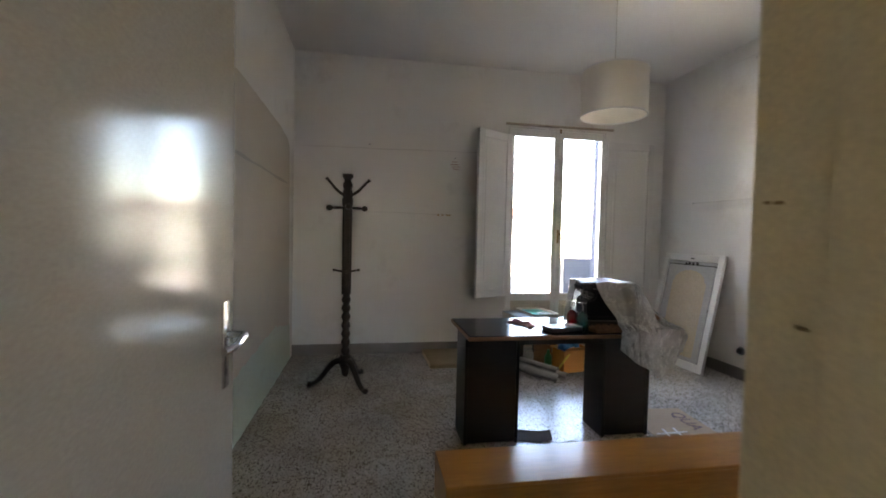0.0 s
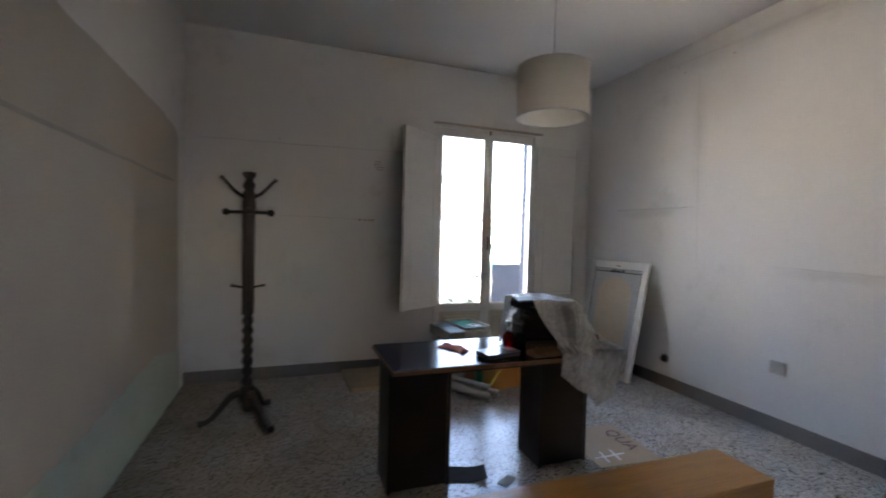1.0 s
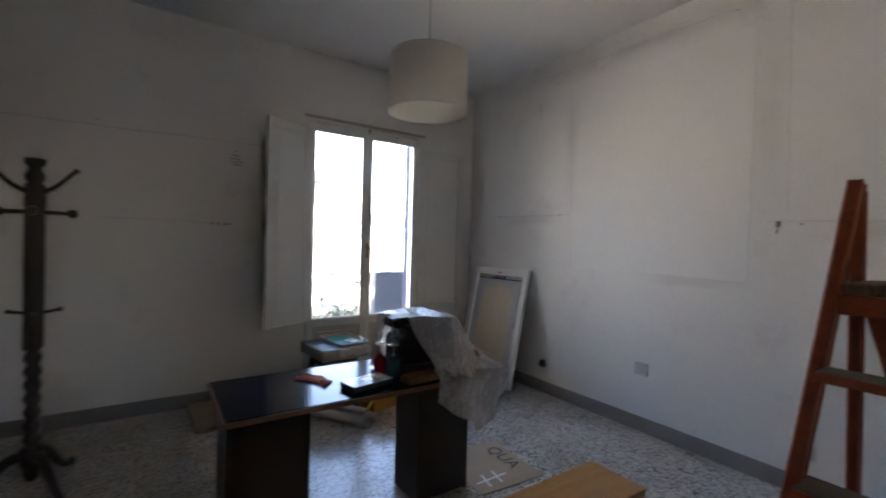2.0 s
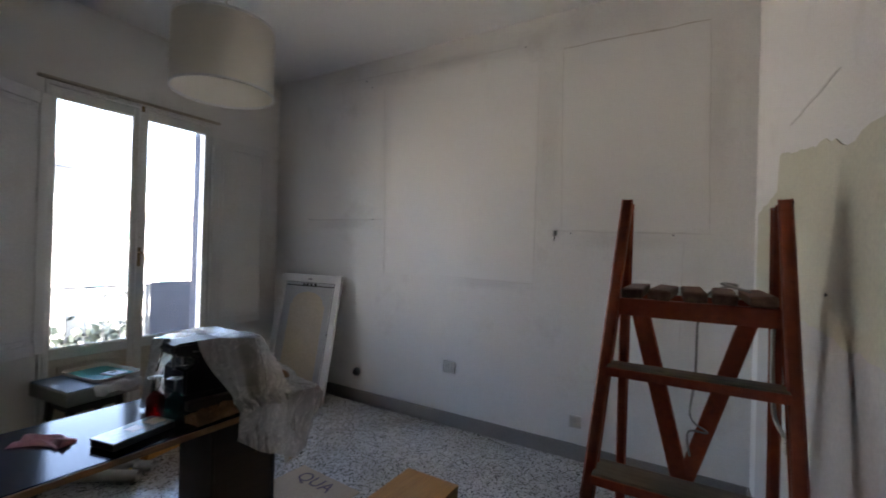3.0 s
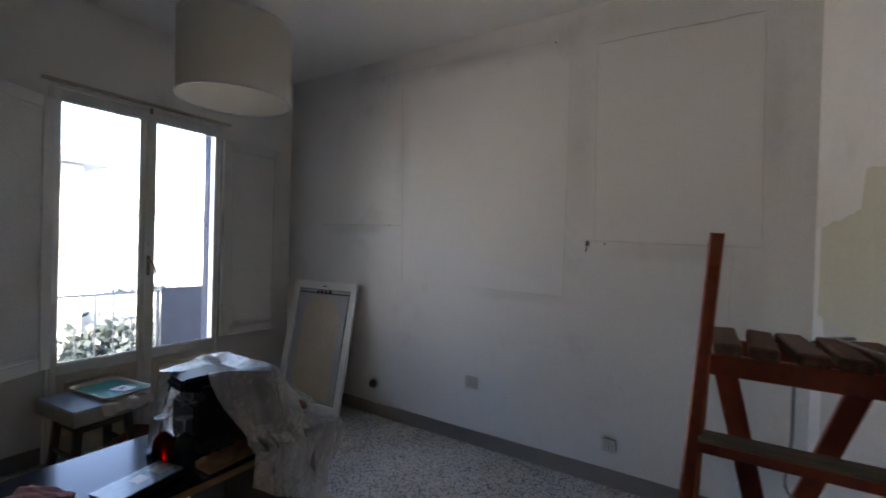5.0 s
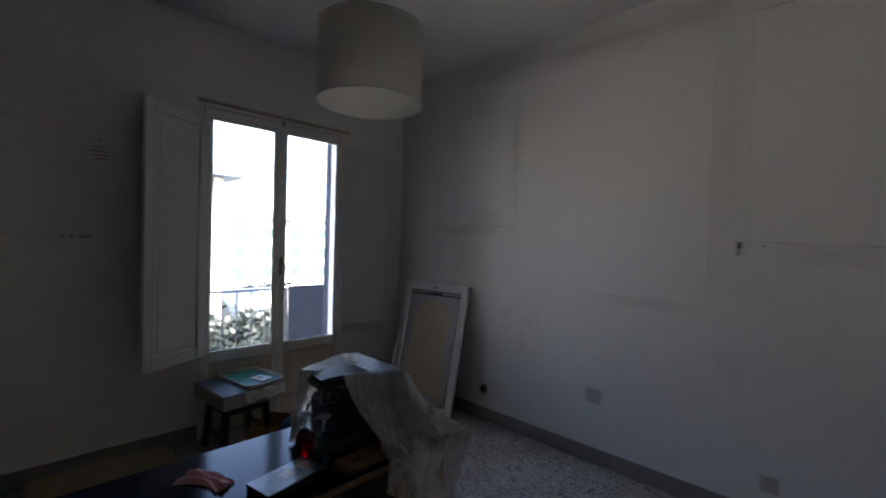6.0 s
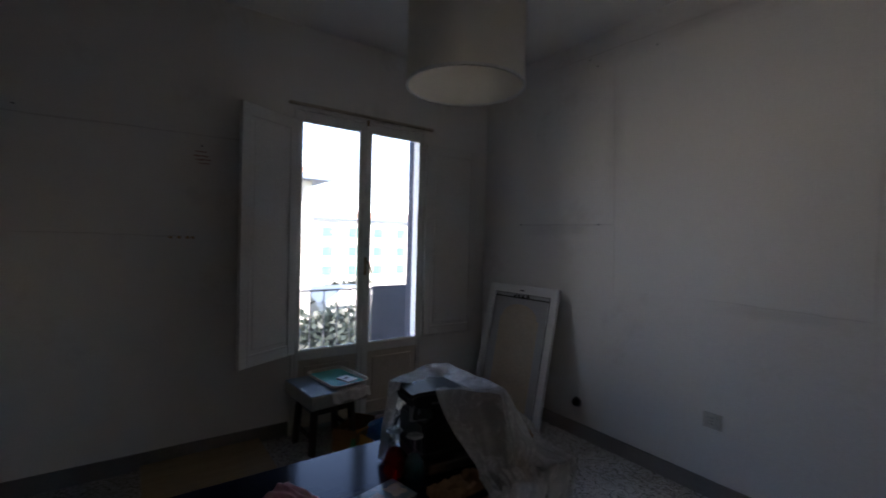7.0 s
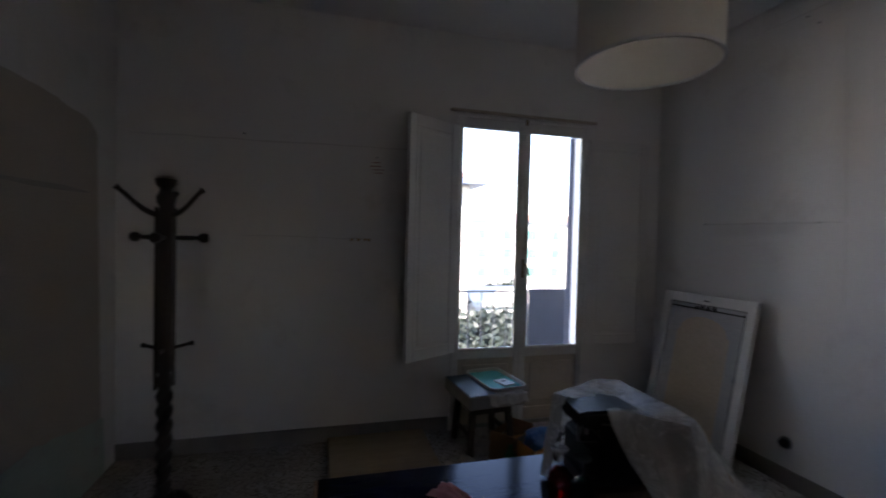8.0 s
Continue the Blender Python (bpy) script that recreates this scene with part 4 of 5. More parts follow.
def plastic_sheet():
    """A sheet of film laid over the machine, open at its front corner, hanging past the desk's end."""
    bm = bmesh.new()
    cx, cy, ct = 1.69, 2.62, 1.056
    top = [(1.485, 2.70), (1.735, 2.375), (1.80, 2.42), (1.81, 2.78), (1.745, 2.825)]

    def reach(dx, dy):
        best = 9.0
        for k in range(len(top)):
            (ax, ay), (bx, by) = top[k], top[(k + 1) % len(top)]
            ex, ey = bx - ax, by - ay
            det = dx * -ey + dy * ex
            if abs(det) < 1e-9:
                continue
            px, py = ax - cx, ay - cy
            t = (px * -ey + py * ex) / det
            u = (dx * py - dy * px) / det
            if t > 0 and -1e-6 <= u <= 1 + 1e-6:
                best = min(best, t)
        return best
    n, k = 150, 30
    grid = []
    a0, a1 = -146.0, 166.0
    for i in range(n + 1):
        top_dg = a0 + (a1 - a0) * i / n
        swing = 44.0 * max(0.0, 1 - (top_dg - a0) / 75.0)
        dg = top_dg + swing
        th = radians(dg)
        dx, dy = math.cos(th), math.sin(th)
        r1 = reach(dx, dy)
        right = max(0.0, math.cos(radians(max(-90, min(90, (dg - 16) * 1.05))))) ** 1.3
        if dg < -50:
            zend = 0.75 - 0.27 * (max(0.0, dg + 116) / 66) ** 0.8
        elif dg < 30:
            zend = 0.48 + 0.13 * (dg + 50) / 80
        else:
            zend = min(0.769, 0.61 + 0.16 * (dg - 30) / 35)
        flare = 0.035
        if dg < -55:
            flare = max(0.035, 0.305 / max(0.3, -dy) - r1)
        row = []
        for j in range(k + 1):
            s = j / k
            th = radians(top_dg + swing * min(1.0, max(0.0, s - 0.3) / 0.45))
            dx, dy = math.cos(th), math.sin(th)
            r1 = reach(dx, dy)
            if s < 0.3:
                q = s / 0.3
                r = r1 * q
                z = ct - 0.022 * (1 - q) - 0.006 * abs(math.sin(4 * th)) * q * (1 - q)
            else:
                q = (s - 0.3) / 0.7
                out = min(q / 0.6, 1.0) - 0.35 * max(0.0, q - 0.6) / 0.4
                crease = abs(math.sin(6.5 * th + 1.2 * q)) - 0.5
                fold = min(1.0, q * 1.6) * (0.024 * crease * q + 0.010 * math.sin(13 * th + 4 * q) * q + 0.006 * math.sin(41 * th - 5 * q))
                r = r1 + flare * q ** 0.75 + 0.355 * right * out + fold
                z = ct + (zend - ct) * q ** (1.25 - 0.2 * right)
            x, y = cx + dx * r, cy + dy * r
            v = Vector((x * 11, y * 11, z * 8))
            z += 0.012 * noise.noise(v) * min(1, s * 2)
            x += 0.010 * noise.noise(v + Vector((9, 0, 0))) * s
            y += 0.010 * noise.noise(v + Vector((0, 9, 0))) * s
            if z < 0.80 and dy < -0.3 and 2.315 < y < 2.50 and x < 2.09:
                y = 2.312 - 0.012 * abs(math.sin(9 * th)) - 0.02 * max(0.0, 0.76 - z)
            if x < 2.07 and 2.33 < y < 2.87 and z < 0.769:
                z = 0.767 + 0.005 * abs(math.sin(20 * th))
            row.append(bm.verts.new((x, y, z)))
        grid.append(row)
    for a, b in zip(grid, grid[1:]):
        for j in range(k):
            bm.faces.new((a[j], b[j], b[j + 1], a[j + 1]))
    bmesh.ops.remove_doubles(bm, verts=bm.verts, dist=1e-5)
    bmesh.ops.recalc_face_normals(bm, faces=bm.faces)
    solo("plastic_sheet", bm, M_FILM, "crumpled translucent plastic sheet draped over machine and desk end", "plastic sheet", smooth=True)


plastic_sheet()


def goblet(at, material, label):
    G = thing("goblet", label, "glass", at, 0, "upturned goblets")
    bowl = [(0.036, 0.0), (0.041, 0.03), (0.043, 0.06), (0.038, 0.09), (0.022, 0.112), (0.006, 0.122), (0, 0.124), (0, 0.121), (0.005, 0.119), (0.020, 0.108), (0.035, 0.088), (0.040, 0.06), (0.0385, 0.03), (0.034, 0.0), (0.036, 0.0)]
    k = 0.84
    bowl = [(a * k, b * k) for a, b in bowl]
    stem = [(a * k, b * k) for a, b in ((0, 0.1245), (0.006, 0.1245), (0.004, 0.145), (0.006, 0.178), (0, 0.178))]
    foot = [(a * k, b * k) for a, b in ((0, 0.1785), (0.008, 0.1785), (0.034, 0.186), (0.035, 0.188), (0.030, 0.189), (0, 0.188))]
    part("bowl", turned(bmesh.new(), bowl, 28), material, G, "", True)
    part("stem", turned(bmesh.new(), stem, 14), M_CLEARGLASS, G, "", True)
    part("foot", turned(bmesh.new(), foot, 28), M_CLEARGLASS, G, "round clear glass foot", True)


goblet((1.492, 2.528, 0.7605), M_TEALGLASS, "upturned teal glass goblet on the desk")
goblet((1.455, 2.600, 0.7605), M_REDGLASS, "upturned red glass goblet on the desk")


def flat_box():
    B = thing("flat_box", "slim glossy picture box with a pale printed lid on the desk", "box", (1.322, 2.462, 0.761), 12)
    part("tray", boxed(-0.110, 0.110, -0.058, 0.058, 0, 0.022, 0.002), M_COVERDARK, B)
    part("lid", boxed(-0.112, 0.112, -0.060, 0.060, 0.0222, 0.028, 0.0015), M_BOOK, B, "pale glossy lid with reddish print")
    for a, b, c, d, m in ((-0.02, 0.022, -0.022, 0.026, M_PRINT), (0.05, 0.098, -0.03, 0.03, M_PRINT2)):
        part("print_patch", prism(bmesh.new(), ragged([(a, c), (b, c), (b, d), (a, d)], int(a * 1000) + 300, 0.012, 0.005), 0.0004, 'z', 0.0281), m, B)


flat_box()


def glove():
    bm = bmesh.new()
    n, k = 14, 26
    top, rnd = [], random.Random(4)
    for i in range(k + 1):
        u = i / k
        half = 0.052 - 0.06 * u + 0.045 * u * u
        row = []
        for j in range(n + 1):
            v = j / n * 2 - 1
            x = -0.085 + 0.17 * u
            y = half * v + 0.02 * math.sin(u * 3)
            z = 0.004 + (1 - v * v) * (0.012 + 0.006 * math.sin(u * 9 + v * 4)) + 0.004 * math.sin(v * 9 + 5 * u)
            row.append(bm.verts.new((x, y, max(0.001, z))))
        top.append(row)
    for a, b in zip(top, top[1:]):
        for j in range(n):
            bm.faces.new((a[j], b[j], b[j + 1], a[j + 1]))
    ext = bmesh.ops.extrude_face_region(bm, geom=list(bm.faces))
    for v in [e for e in ext["geom"] if isinstance(e, bmesh.types.BMVert)]:
        v.co.z = 0.0
    bmesh.ops.recalc_face_normals(bm, faces=bm.faces)
    solo("cloth", bm, M_PINK, "crumpled pink striped cloth on the desk", "cloth", (1.125, 2.640, 0.761), -66, True)


glove()


# ---- stepladder ----
def stepladder():
    T = thing("stepladder", "old red-painted wooden stepladder with a slatted platform", "ladder")
    lt, lb = Vector((1.895, 0.912, 1.612)), Vector((1.50, 1.026, 0.0))
    rt, rb = Vector((1.875, 0.558, 1.597)), Vector((1.49, 0.515, 0.0))

    def on(a, b, z):
        return a + (b - a) * ((a.z - z) / (a.z - b.z))
    for a, b in ((lt, lb), (rt, rb)):
        part("front_stile", beam(bmesh.new(), b, a, 0.038, 0.022, 0.004, side=(0, 1, 0)), M_RED, T, "worn red-painted stile")
    lbt, rbt = Vector((1.935, 0.917, 1.59)), Vector((1.915, 0.564, 1.585))
    lbb, rbb = Vector((2.38, 0.982, 0.0)), Vector((2.38, 0.500, 0.0))
    for a, b in ((lbt, lbb), (rbt, rbb)):
        part("rear_leg", beam(bmesh.new(), b, a, 0.034, 0.020, 0.004, side=(0, 1, 0)), M_RED, T)
    # treads
    for z in (1.174, 0.915, 0.655, 0.39, 0.15):
        a, b = on(lt, lb, z), on(rt, rb, z)
        d = 0.07 if z > 1 else 0.10
        tread = boxed(min(a.x, b.x) - 0.035, min(a.x, b.x) - 0.035 + d, b.y + 0.008, a.y - 0.008, z - 0.026, z, 0.004)
        part("tread", tread, M_TREAD, T, "grey worn wooden tread")
        part("tread_nosing", boxed(min(a.x, b.x) - 0.041, min(a.x, b.x) - 0.0355, b.y + 0.008, a.y - 0.008, z - 0.026, z - 0.004, 0.001), M_RED, T)
    # slatted platform
    part("platform_rail", boxed(1.812, 1.836, 0.565, 0.92, 1.298, 1.345, 0.003), M_RED, T)
    part("platform_rail", boxed(2.036, 2.060, 0.575, 0.905, 1.298, 1.343, 0.003), M_RED, T)
    for k in range(5):
        y = 0.603 + 0.071 * k
        part("slat", boxed(1.80, 2.06, y - 0.027, y + 0.027, 1.3455, 1.372, 0.004, m=Matrix.Translation((1.93, y, 1.36)) @ Euler((radians((-3, 2, -1, 4, -2)[k]), 0, radians((2, -1, 3, -2, 1)[k]))).to_matrix().to_4x4() @ Matrix.Translation((-1.93, -y, -1.359))), M_SLAT, T, "worn wooden slat")
    # V brace of the rear frame
    foot = Vector((2.165, 0.765, 0.71))
    for top in ((2.032, 0.890, 1.30), (2.032, 0.604, 1.30)):
        part("brace", beam(bmesh.new(), foot, top, 0.046, 0.016, 0.003, side=(1, 0, 0)), M_RED, T)
    part("rear_crossbar", boxed(2.166, 2.190, 0.560, 0.925, 0.665, 0.715, 0.003), M_RED, T)
    part("bracket", boxed(1.850, 1.89, 0.5425, 0.545, 1.36, 1.60, 0.001), M_BLACK, T)
    # cord looped over the platform and tied to the rear leg
    pts = curve_pts([(1.86, 0.62, 1.378), (1.92, 0.68, 1.392), (2.0, 0.64, 1.385), (2.06, 0.70, 1.36), (2.075, 0.73, 1.28), (2.07, 0.735, 1.1), (2.06, 0.745, 0.98), (2.05, 0.70, 0.945), (2.07, 0.75, 0.93), (2.06, 0.745, 0.86)], 6)
    part("cord", tube(bmesh.new(), pts, 0.0035, 6), M_WIRE, T, "thin twisted grey cord", True)
    pts = curve_pts([(1.845, 0.577, 1.30), (1.836, 0.578, 1.2), (1.83, 0.574, 1.10), (1.822, 0.56, 1.06), (1.815, 0.548, 1.045)], 6)
    part("rope", tube(bmesh.new(), pts, 0.005, 6), M_CORD, T, "frayed pale rope", True)
    part("rope_knot", turned(bmesh.new(), [(0, 0), (0.012, 0.004), (0.016, 0.016), (0.012, 0.03), (0, 0.035)], 10, pose(1.808, 0.545, 1.01)), M_CORD, T, "", True)


stepladder()


# ---- long low cabinet lying before the desk ----
def low_cabinet():
    C = thing("low_cabinet", "long low orange-veneered wooden carcass lying on the floor", "cabinet")
    x0, x1, y0, y1, z = 0.485, 2.57, 1.80, 2.125, 0.222
    part("top_board", boxed(x0, x1, y0, y1, z - 0.020, z, 0.002), M_ORANGEWOOD, C)
    part("front_board", boxed(x0 + 0.001, x1 - 0.001, y0 + 0.002, y0 + 0.020, 0.0, z - 0.0205, 0.0015), M_ORANGEWOOD, C)
    part("back_board", boxed(x0 + 0.001, x1 - 0.001, y1 - 0.020, y1 - 0.002, 0.0, z - 0.0205, 0.0015), M_ORANGEWOOD, C)
    for a, b in ((x0 + 0.002, x0 + 0.020), (x1 - 0.020, x1 - 0.002)):
        part("end_board", boxed(a, b, y0 + 0.0205, y1 - 0.0205, 0.0, z - 0.0205, 0.0015), M_ORANGEWOOD, C)


low_cabinet()


# ---- cardboard, papers ----
def cardboard():
    K = thing("cardboard_sheet", "flattened brown cardboard with faded letters and white tape", "cardboard", (2.31, 2.71, 0.001), -4)
    bm = boxed(-0.235, 0.235, -0.255, 0.27, 0, 0.005, 0.001)
    part("board", bm, M_CARD, K)
    cu = bpy.data.curves.new("letters", 'FONT')
    cu.body, cu.size, cu.extrude, cu.align_x = "QUA", 0.135, 0.0004, 'LEFT'
    tmp = new("letters", cu)
    me = bpy.data.meshes.new_from_object(tmp.evaluated_get(bpy.context.evaluated_depsgraph_get()))
    bpy.data.objects.remove(tmp)
    me.materials.clear()
    me.materials.append(M_INK)
    letters = new("lettering", me)
    letters.parent = K
    letters.matrix_basis = pose(0.10, 0.19, 0.0056, 0, 0, -90)
    letters["label"] = "large faded dark lettering"
    for a, b in (((-0.20, -0.15), (0.03, -0.13)), ((-0.14, -0.21), (-0.12, -0.08)), ((-0.05, -0.20), (-0.035, -0.07))):
        part("tape", beam(bmesh.new(), (*a, 0.0062), (*b, 0.0062), 0.014, 0.0018, side=(0, 0, 1)), M_TAPE, K, "white tape strip")


cardboard()


def loose_paper(name, at, turn, sx, sy, material, label, curl, category):
    bm = bmesh.new()
    n = 14
    lo = []
    for i in range(n + 1):
        u = i / n
        z = 0.002 + curl * max(0, u - 0.55) ** 2 * 4
        lo.append([bm.verts.new((sx * (u - 0.5), sy * (v - 0.5), z + 0.003 * math.sin(u * 7 + v * 5) + 0.003)) for v in (0, 0.33, 0.66, 1)])
    for a, b in zip(lo, lo[1:]):
        for j in range(3):
            bm.faces.new((a[j], b[j], b[j + 1], a[j + 1]))
    ext = bmesh.ops.extrude_face_region(bm, geom=list(bm.faces))
    for v in [e for e in ext["geom"] if isinstance(e, bmesh.types.BMVert)]:
        v.co.z -= 0.0025
    bmesh.ops.recalc_face_normals(bm, faces=bm.faces)
    solo(name, bm, material, label, category, at, turn, True)


loose_paper("paper_sheet", (1.43, 2.52, 0.001), 28, 0.11, 0.06, M_PAPER, "curled white paper sheet on the floor by the desk", 0.008, "paper")
loose_paper("folder", (1.20, 2.66, 0.001), -18, 0.30, 0.16, M_HOLE, "dark open folder lying on the floor by the desk", 0.03, "folder")

# pale board on the floor by the window wall
solo("wooden_board", boxed(-0.370, 0.370, -0.285, 0.285, 0, 0.042, 0.004), M_PLY, "pale flat wooden board lying on the floor", "board", (1.112, 4.445, 0.0), 1.2)


# ---- leaning framed panel ----
def leaning_panel():
    P = new("leaning_panel")
    P.empty_display_size = 0.1
    lean = math.degrees(math.atan2(0.24, 1.185))
    P.matrix_world = Matrix.Translation((3.362, 4.085, 0.0)) @ Euler((0, 0, radians(4.5))).to_matrix().to_4x4() @ Euler((0, radians(lean), 0)).to_matrix().to_4x4()
    tagged(P, "white-framed frosted door panel leaning on the wall", "panel")
    w, h, t, b = 0.395, 1.205, 0.034, 0.068
    part("frame_stile", boxed(0, t, -w, -w + b, 0, h, 0.003), M_WHITE, P)
    part("frame_stile", boxed(0, t, w - b, w, 0, h, 0.003), M_WHITE, P)
    part("frame_rail", boxed(0.0005, t - 0.0005, -w + b, w - b, h - 0.075, h, 0.003), M_WHITE, P)
    part("frame_rail", boxed(0.0005, t - 0.0005, -w + b, w - b, 0, 0.08, 0.003), M_WHITE, P)
    part("backing", boxed(t - 0.010, t - 0.004, -w + b, w - b, 0.08, h - 0.075), M_HOLE, P)
    part("inset_panel", boxed(0.009, t - 0.0105, -w + b + 0.020, w - b - 0.012, 0.084, h - 0.118, 0.002), M_FROST, P, "grey frosted inset panel")
    part("inset_strip", boxed(0.012, t - 0.0105, -w + b + 0.022, w - b - 0.010, h - 0.107, h - 0.080, 0.001), M_FROST, P)
    arch = [(-0.235, 0.12), (0.215, 0.12), (0.215, 0.90)]
    for k in range(9):
        a = math.pi * k / 8
        arch.append((-0.005 + 0.205 * math.cos(a), 0.91 + 0.125 * math.sin(a)))
    arch.append((-0.235, 0.90))
    part("arched_stain", prism(bmesh.new(), arch, 0.0008, 'x', 0.0081), M_ARCH, P, "warm yellowed arched area")
    for y, z in ((0.03, h - 0.100), (-0.02, h - 0.102), (0.075, h - 0.105), (-0.075, h - 0.098)):
        part("torn_scrap", boxed(0.004, 0.0118, y - 0.012, y + 0.012, z - 0.016, z + 0.014, 0.001, m=Matrix.Translation((0, y, z)) @ Matrix.Rotation(y * 9, 4, 'X') @ Matrix.Translation((0, -y, -z))), M_HOLE, P)
    part("latch_hole", boxed(-0.0006, 0.004, -0.03, 0.02, h - 0.05, h - 0.04, 0.0002), M_HOLE, P)
    part("lock_hole", boxed(-0.0006, 0.004, -w + b - 0.004, -w + b + 0.008, 0.62, 0.645, 0.0002), M_HOLE, P)


leaning_panel()


# ---- wall fittings ----
def wall_socket(y, z, w, h, label):
    S = thing("wall_socket", label, "socket", (XE, y, z), 0, "wall sockets")
    part("plate", boxed(-0.011, 0, -w / 2, w / 2, -h / 2, h / 2, 0.003, 2), M_SOCKET, S, "", True)
    part("insert", boxed(-0.013, -0.0112, -w * 0.22, w * 0.22, -h * 0.34, h * 0.34, 0.001), M_SOCKET, S)
    for dz in (-0.018, 0, 0.018):
        part("hole", boxed(-0.0136, -0.0131, -0.0035, 0.0035, dz - 0.0035, dz + 0.0035), M_HOLE, S)
    for a, b in ((-w * 0.24, -w * 0.225), (w * 0.225, w * 0.24)):
        part("groove", boxed(-0.0116, -0.0111, a, b, -h * 0.36, h * 0.36), M_HOLE, S)


wall_socket(2.505, 0.490, 0.11, 0.095, "cream plastic wall socket above the skirting")
wall_socket(1.463, 0.272, 0.085, 0.085, "cream plastic wall socket low on the wall")


def pipe_stub():
    S = thing("pipe_stub", "sooty capped pipe stub low on the wall", "pipe", (XE, 3.525, 0.28))
    part("stub", turned(bmesh.new(), [(0, 0), (0.028, 0), (0.028, 0.03), (0.020, 0.036), (0.018, 0.03), (0, 0.028)], 20, pose(0, 0, 0, 0, -90, 0)), M_HOLE, S, "", True)
    part("collar", turned(bmesh.new(), [(0.029, 0.0005), (0.042, 0.0005), (0.040, 0.006), (0.029, 0.006), (0.029, 0.0005)], 20, pose(0, 0, 0, 0, -90, 0)), M_IRON, S, "", True)


pipe_stub()


def wall_hook():
    H = thing("wall_hook", "small metal hook screwed to the wall", "hook", (XE, 1.645, 1.60))
    part("plate", boxed(-0.004, 0, -0.012, 0.012, -0.005, 0.03, 0.001), M_IRON, H)
    part("hook", tube(bmesh.new(), curve_pts([(-0.004, 0, 0.012), (-0.016, 0, 0.004), (-0.016, 0, -0.03), (-0.026, 0, -0.044), (-0.034, 0, -0.03)], 4), 0.004, 8), M_IRON, H, "", True)


wall_hook()


def nail(name, m, group):
    bm = turned(bmesh.new(), [(0, 0), (0.0025, 0), (0.0025, 0.006), (0.006, 0.0065), (0.006, 0.008), (0, 0.0085)], 10, m)
    ob = mesh_ob(name, bm, M_IRON, True)
    tagged(ob, "small dark nail in the wall", "nail", group)


for y, z in ((1.53, 1.611), (0.877, 1.60), (4.22, 1.747), (3.372, 1.735), (1.91, 3.04), (2.95, 2.99), (3.43, 2.99), (3.5, 3.06)):
    nail("nail", pose(XE, y, z, 0, -90, 0), "wall nails")
for x, z in ((1.07, 2.195), (0.12, 2.3)):
    nail("nail", pose(x, YN, z, 90, 0, 0), "wall nails")
nail("nail", pose(1.985, YS, 1.375, -90, 0, 0), "wall nails")


# ---- stool by the window with its load ----
def stool():
    S = thing("stool", "dark wooden stool with splayed square legs", "stool", (1.885, 4.46, 0), 4)
    part("seat", boxed(-0.17, 0.17, -0.17, 0.17, 0.362, 0.386, 0.005), M_STOOL, S)
    for sx in (-1, 1):
        for sy in (-1, 1):
            part("leg", beam(bmesh.new(), (sx * 0.165, sy * 0.165, 0), (sx * 0.14, sy * 0.14, 0.362), 0.036, 0.036, 0.003, side=(0, 1, 0)), M_STOOL, S)
        part("apron", boxed(sx * 0.14 - 0.009, sx * 0.14 + 0.009, -0.12, 0.12, 0.300, 0.361, 0.002), M_STOOL, S)
        part("apron", boxed(-0.12, 0.12, sx * 0.14 - 0.009, sx * 0.14 + 0.009, 0.300, 0.361, 0.002), M_STOOL, S)
        part("stretcher", boxed(sx * 0.155 - 0.009, sx * 0.155 + 0.009, -0.14, 0.14, 0.12, 0.15, 0.002), M_STOOL, S)


stool()


def carton():
    C = thing("shallow_box", "shallow pale box with a blue-grey cover on the stool", "box", (1.885, 4.44, 0.387), 6)
    part("body", boxed(-0.225, 0.215, -0.245, 0.235, 0, 0.090, 0.004), M_DULLBOX, C)
    part("cover", boxed(-0.222, -0.02, -0.24, 0.232, 0.0905, 0.098, 0.002), M_SLATE, C, "blue-grey cover")


carton()


def paper_wad():
    bm = bmesh.new()
    n = 18
    rows = []
    for i in range(n + 1):
        u = i / n
        rows.append([])
        for j in range(9):
            v = j / 8
            x, y = -0.15 + 0.30 * u, -0.03 - 0.06 * v
            z = -0.005 - 0.055 * max(0, v - 0.35) * 1.5 + 0.008 * math.sin(u * 13 + v * 3) + 0.004 * math.sin(u * 31)
            rows[-1].append(bm.verts.new((x, y, z)))
    for a, b in zip(rows, rows[1:]):
        for j in range(8):
            bm.faces.new((a[j], b[j], b[j + 1], a[j + 1]))
    ext = bmesh.ops.extrude_face_region(bm, geom=list(bm.faces))
    for v in [e for e in ext["geom"] if isinstance(e, bmesh.types.BMVert)]:
        v.co += Vector((0, 0.004, -0.004))
    bmesh.ops.recalc_face_normals(bm, faces=bm.faces)
    solo("newspaper", bm, M_NEWS, "crumpled newspaper hanging over the box edge", "newspaper", (1.965, 4.225, 0.492), 6, True)


paper_wad()


def rounded(w, h, r, n=6):
    out = []
    for cx, cy, a in ((w - r, h - r, 0), (-w + r, h - r, 90), (-w + r, -h + r, 180), (w - r, -h + r, 270)):
        for k in range(n + 1):
            t = radians(a + 90 * k / n)
            out.append((cx + r * math.cos(t), cy + r * math.sin(t)))
    return out


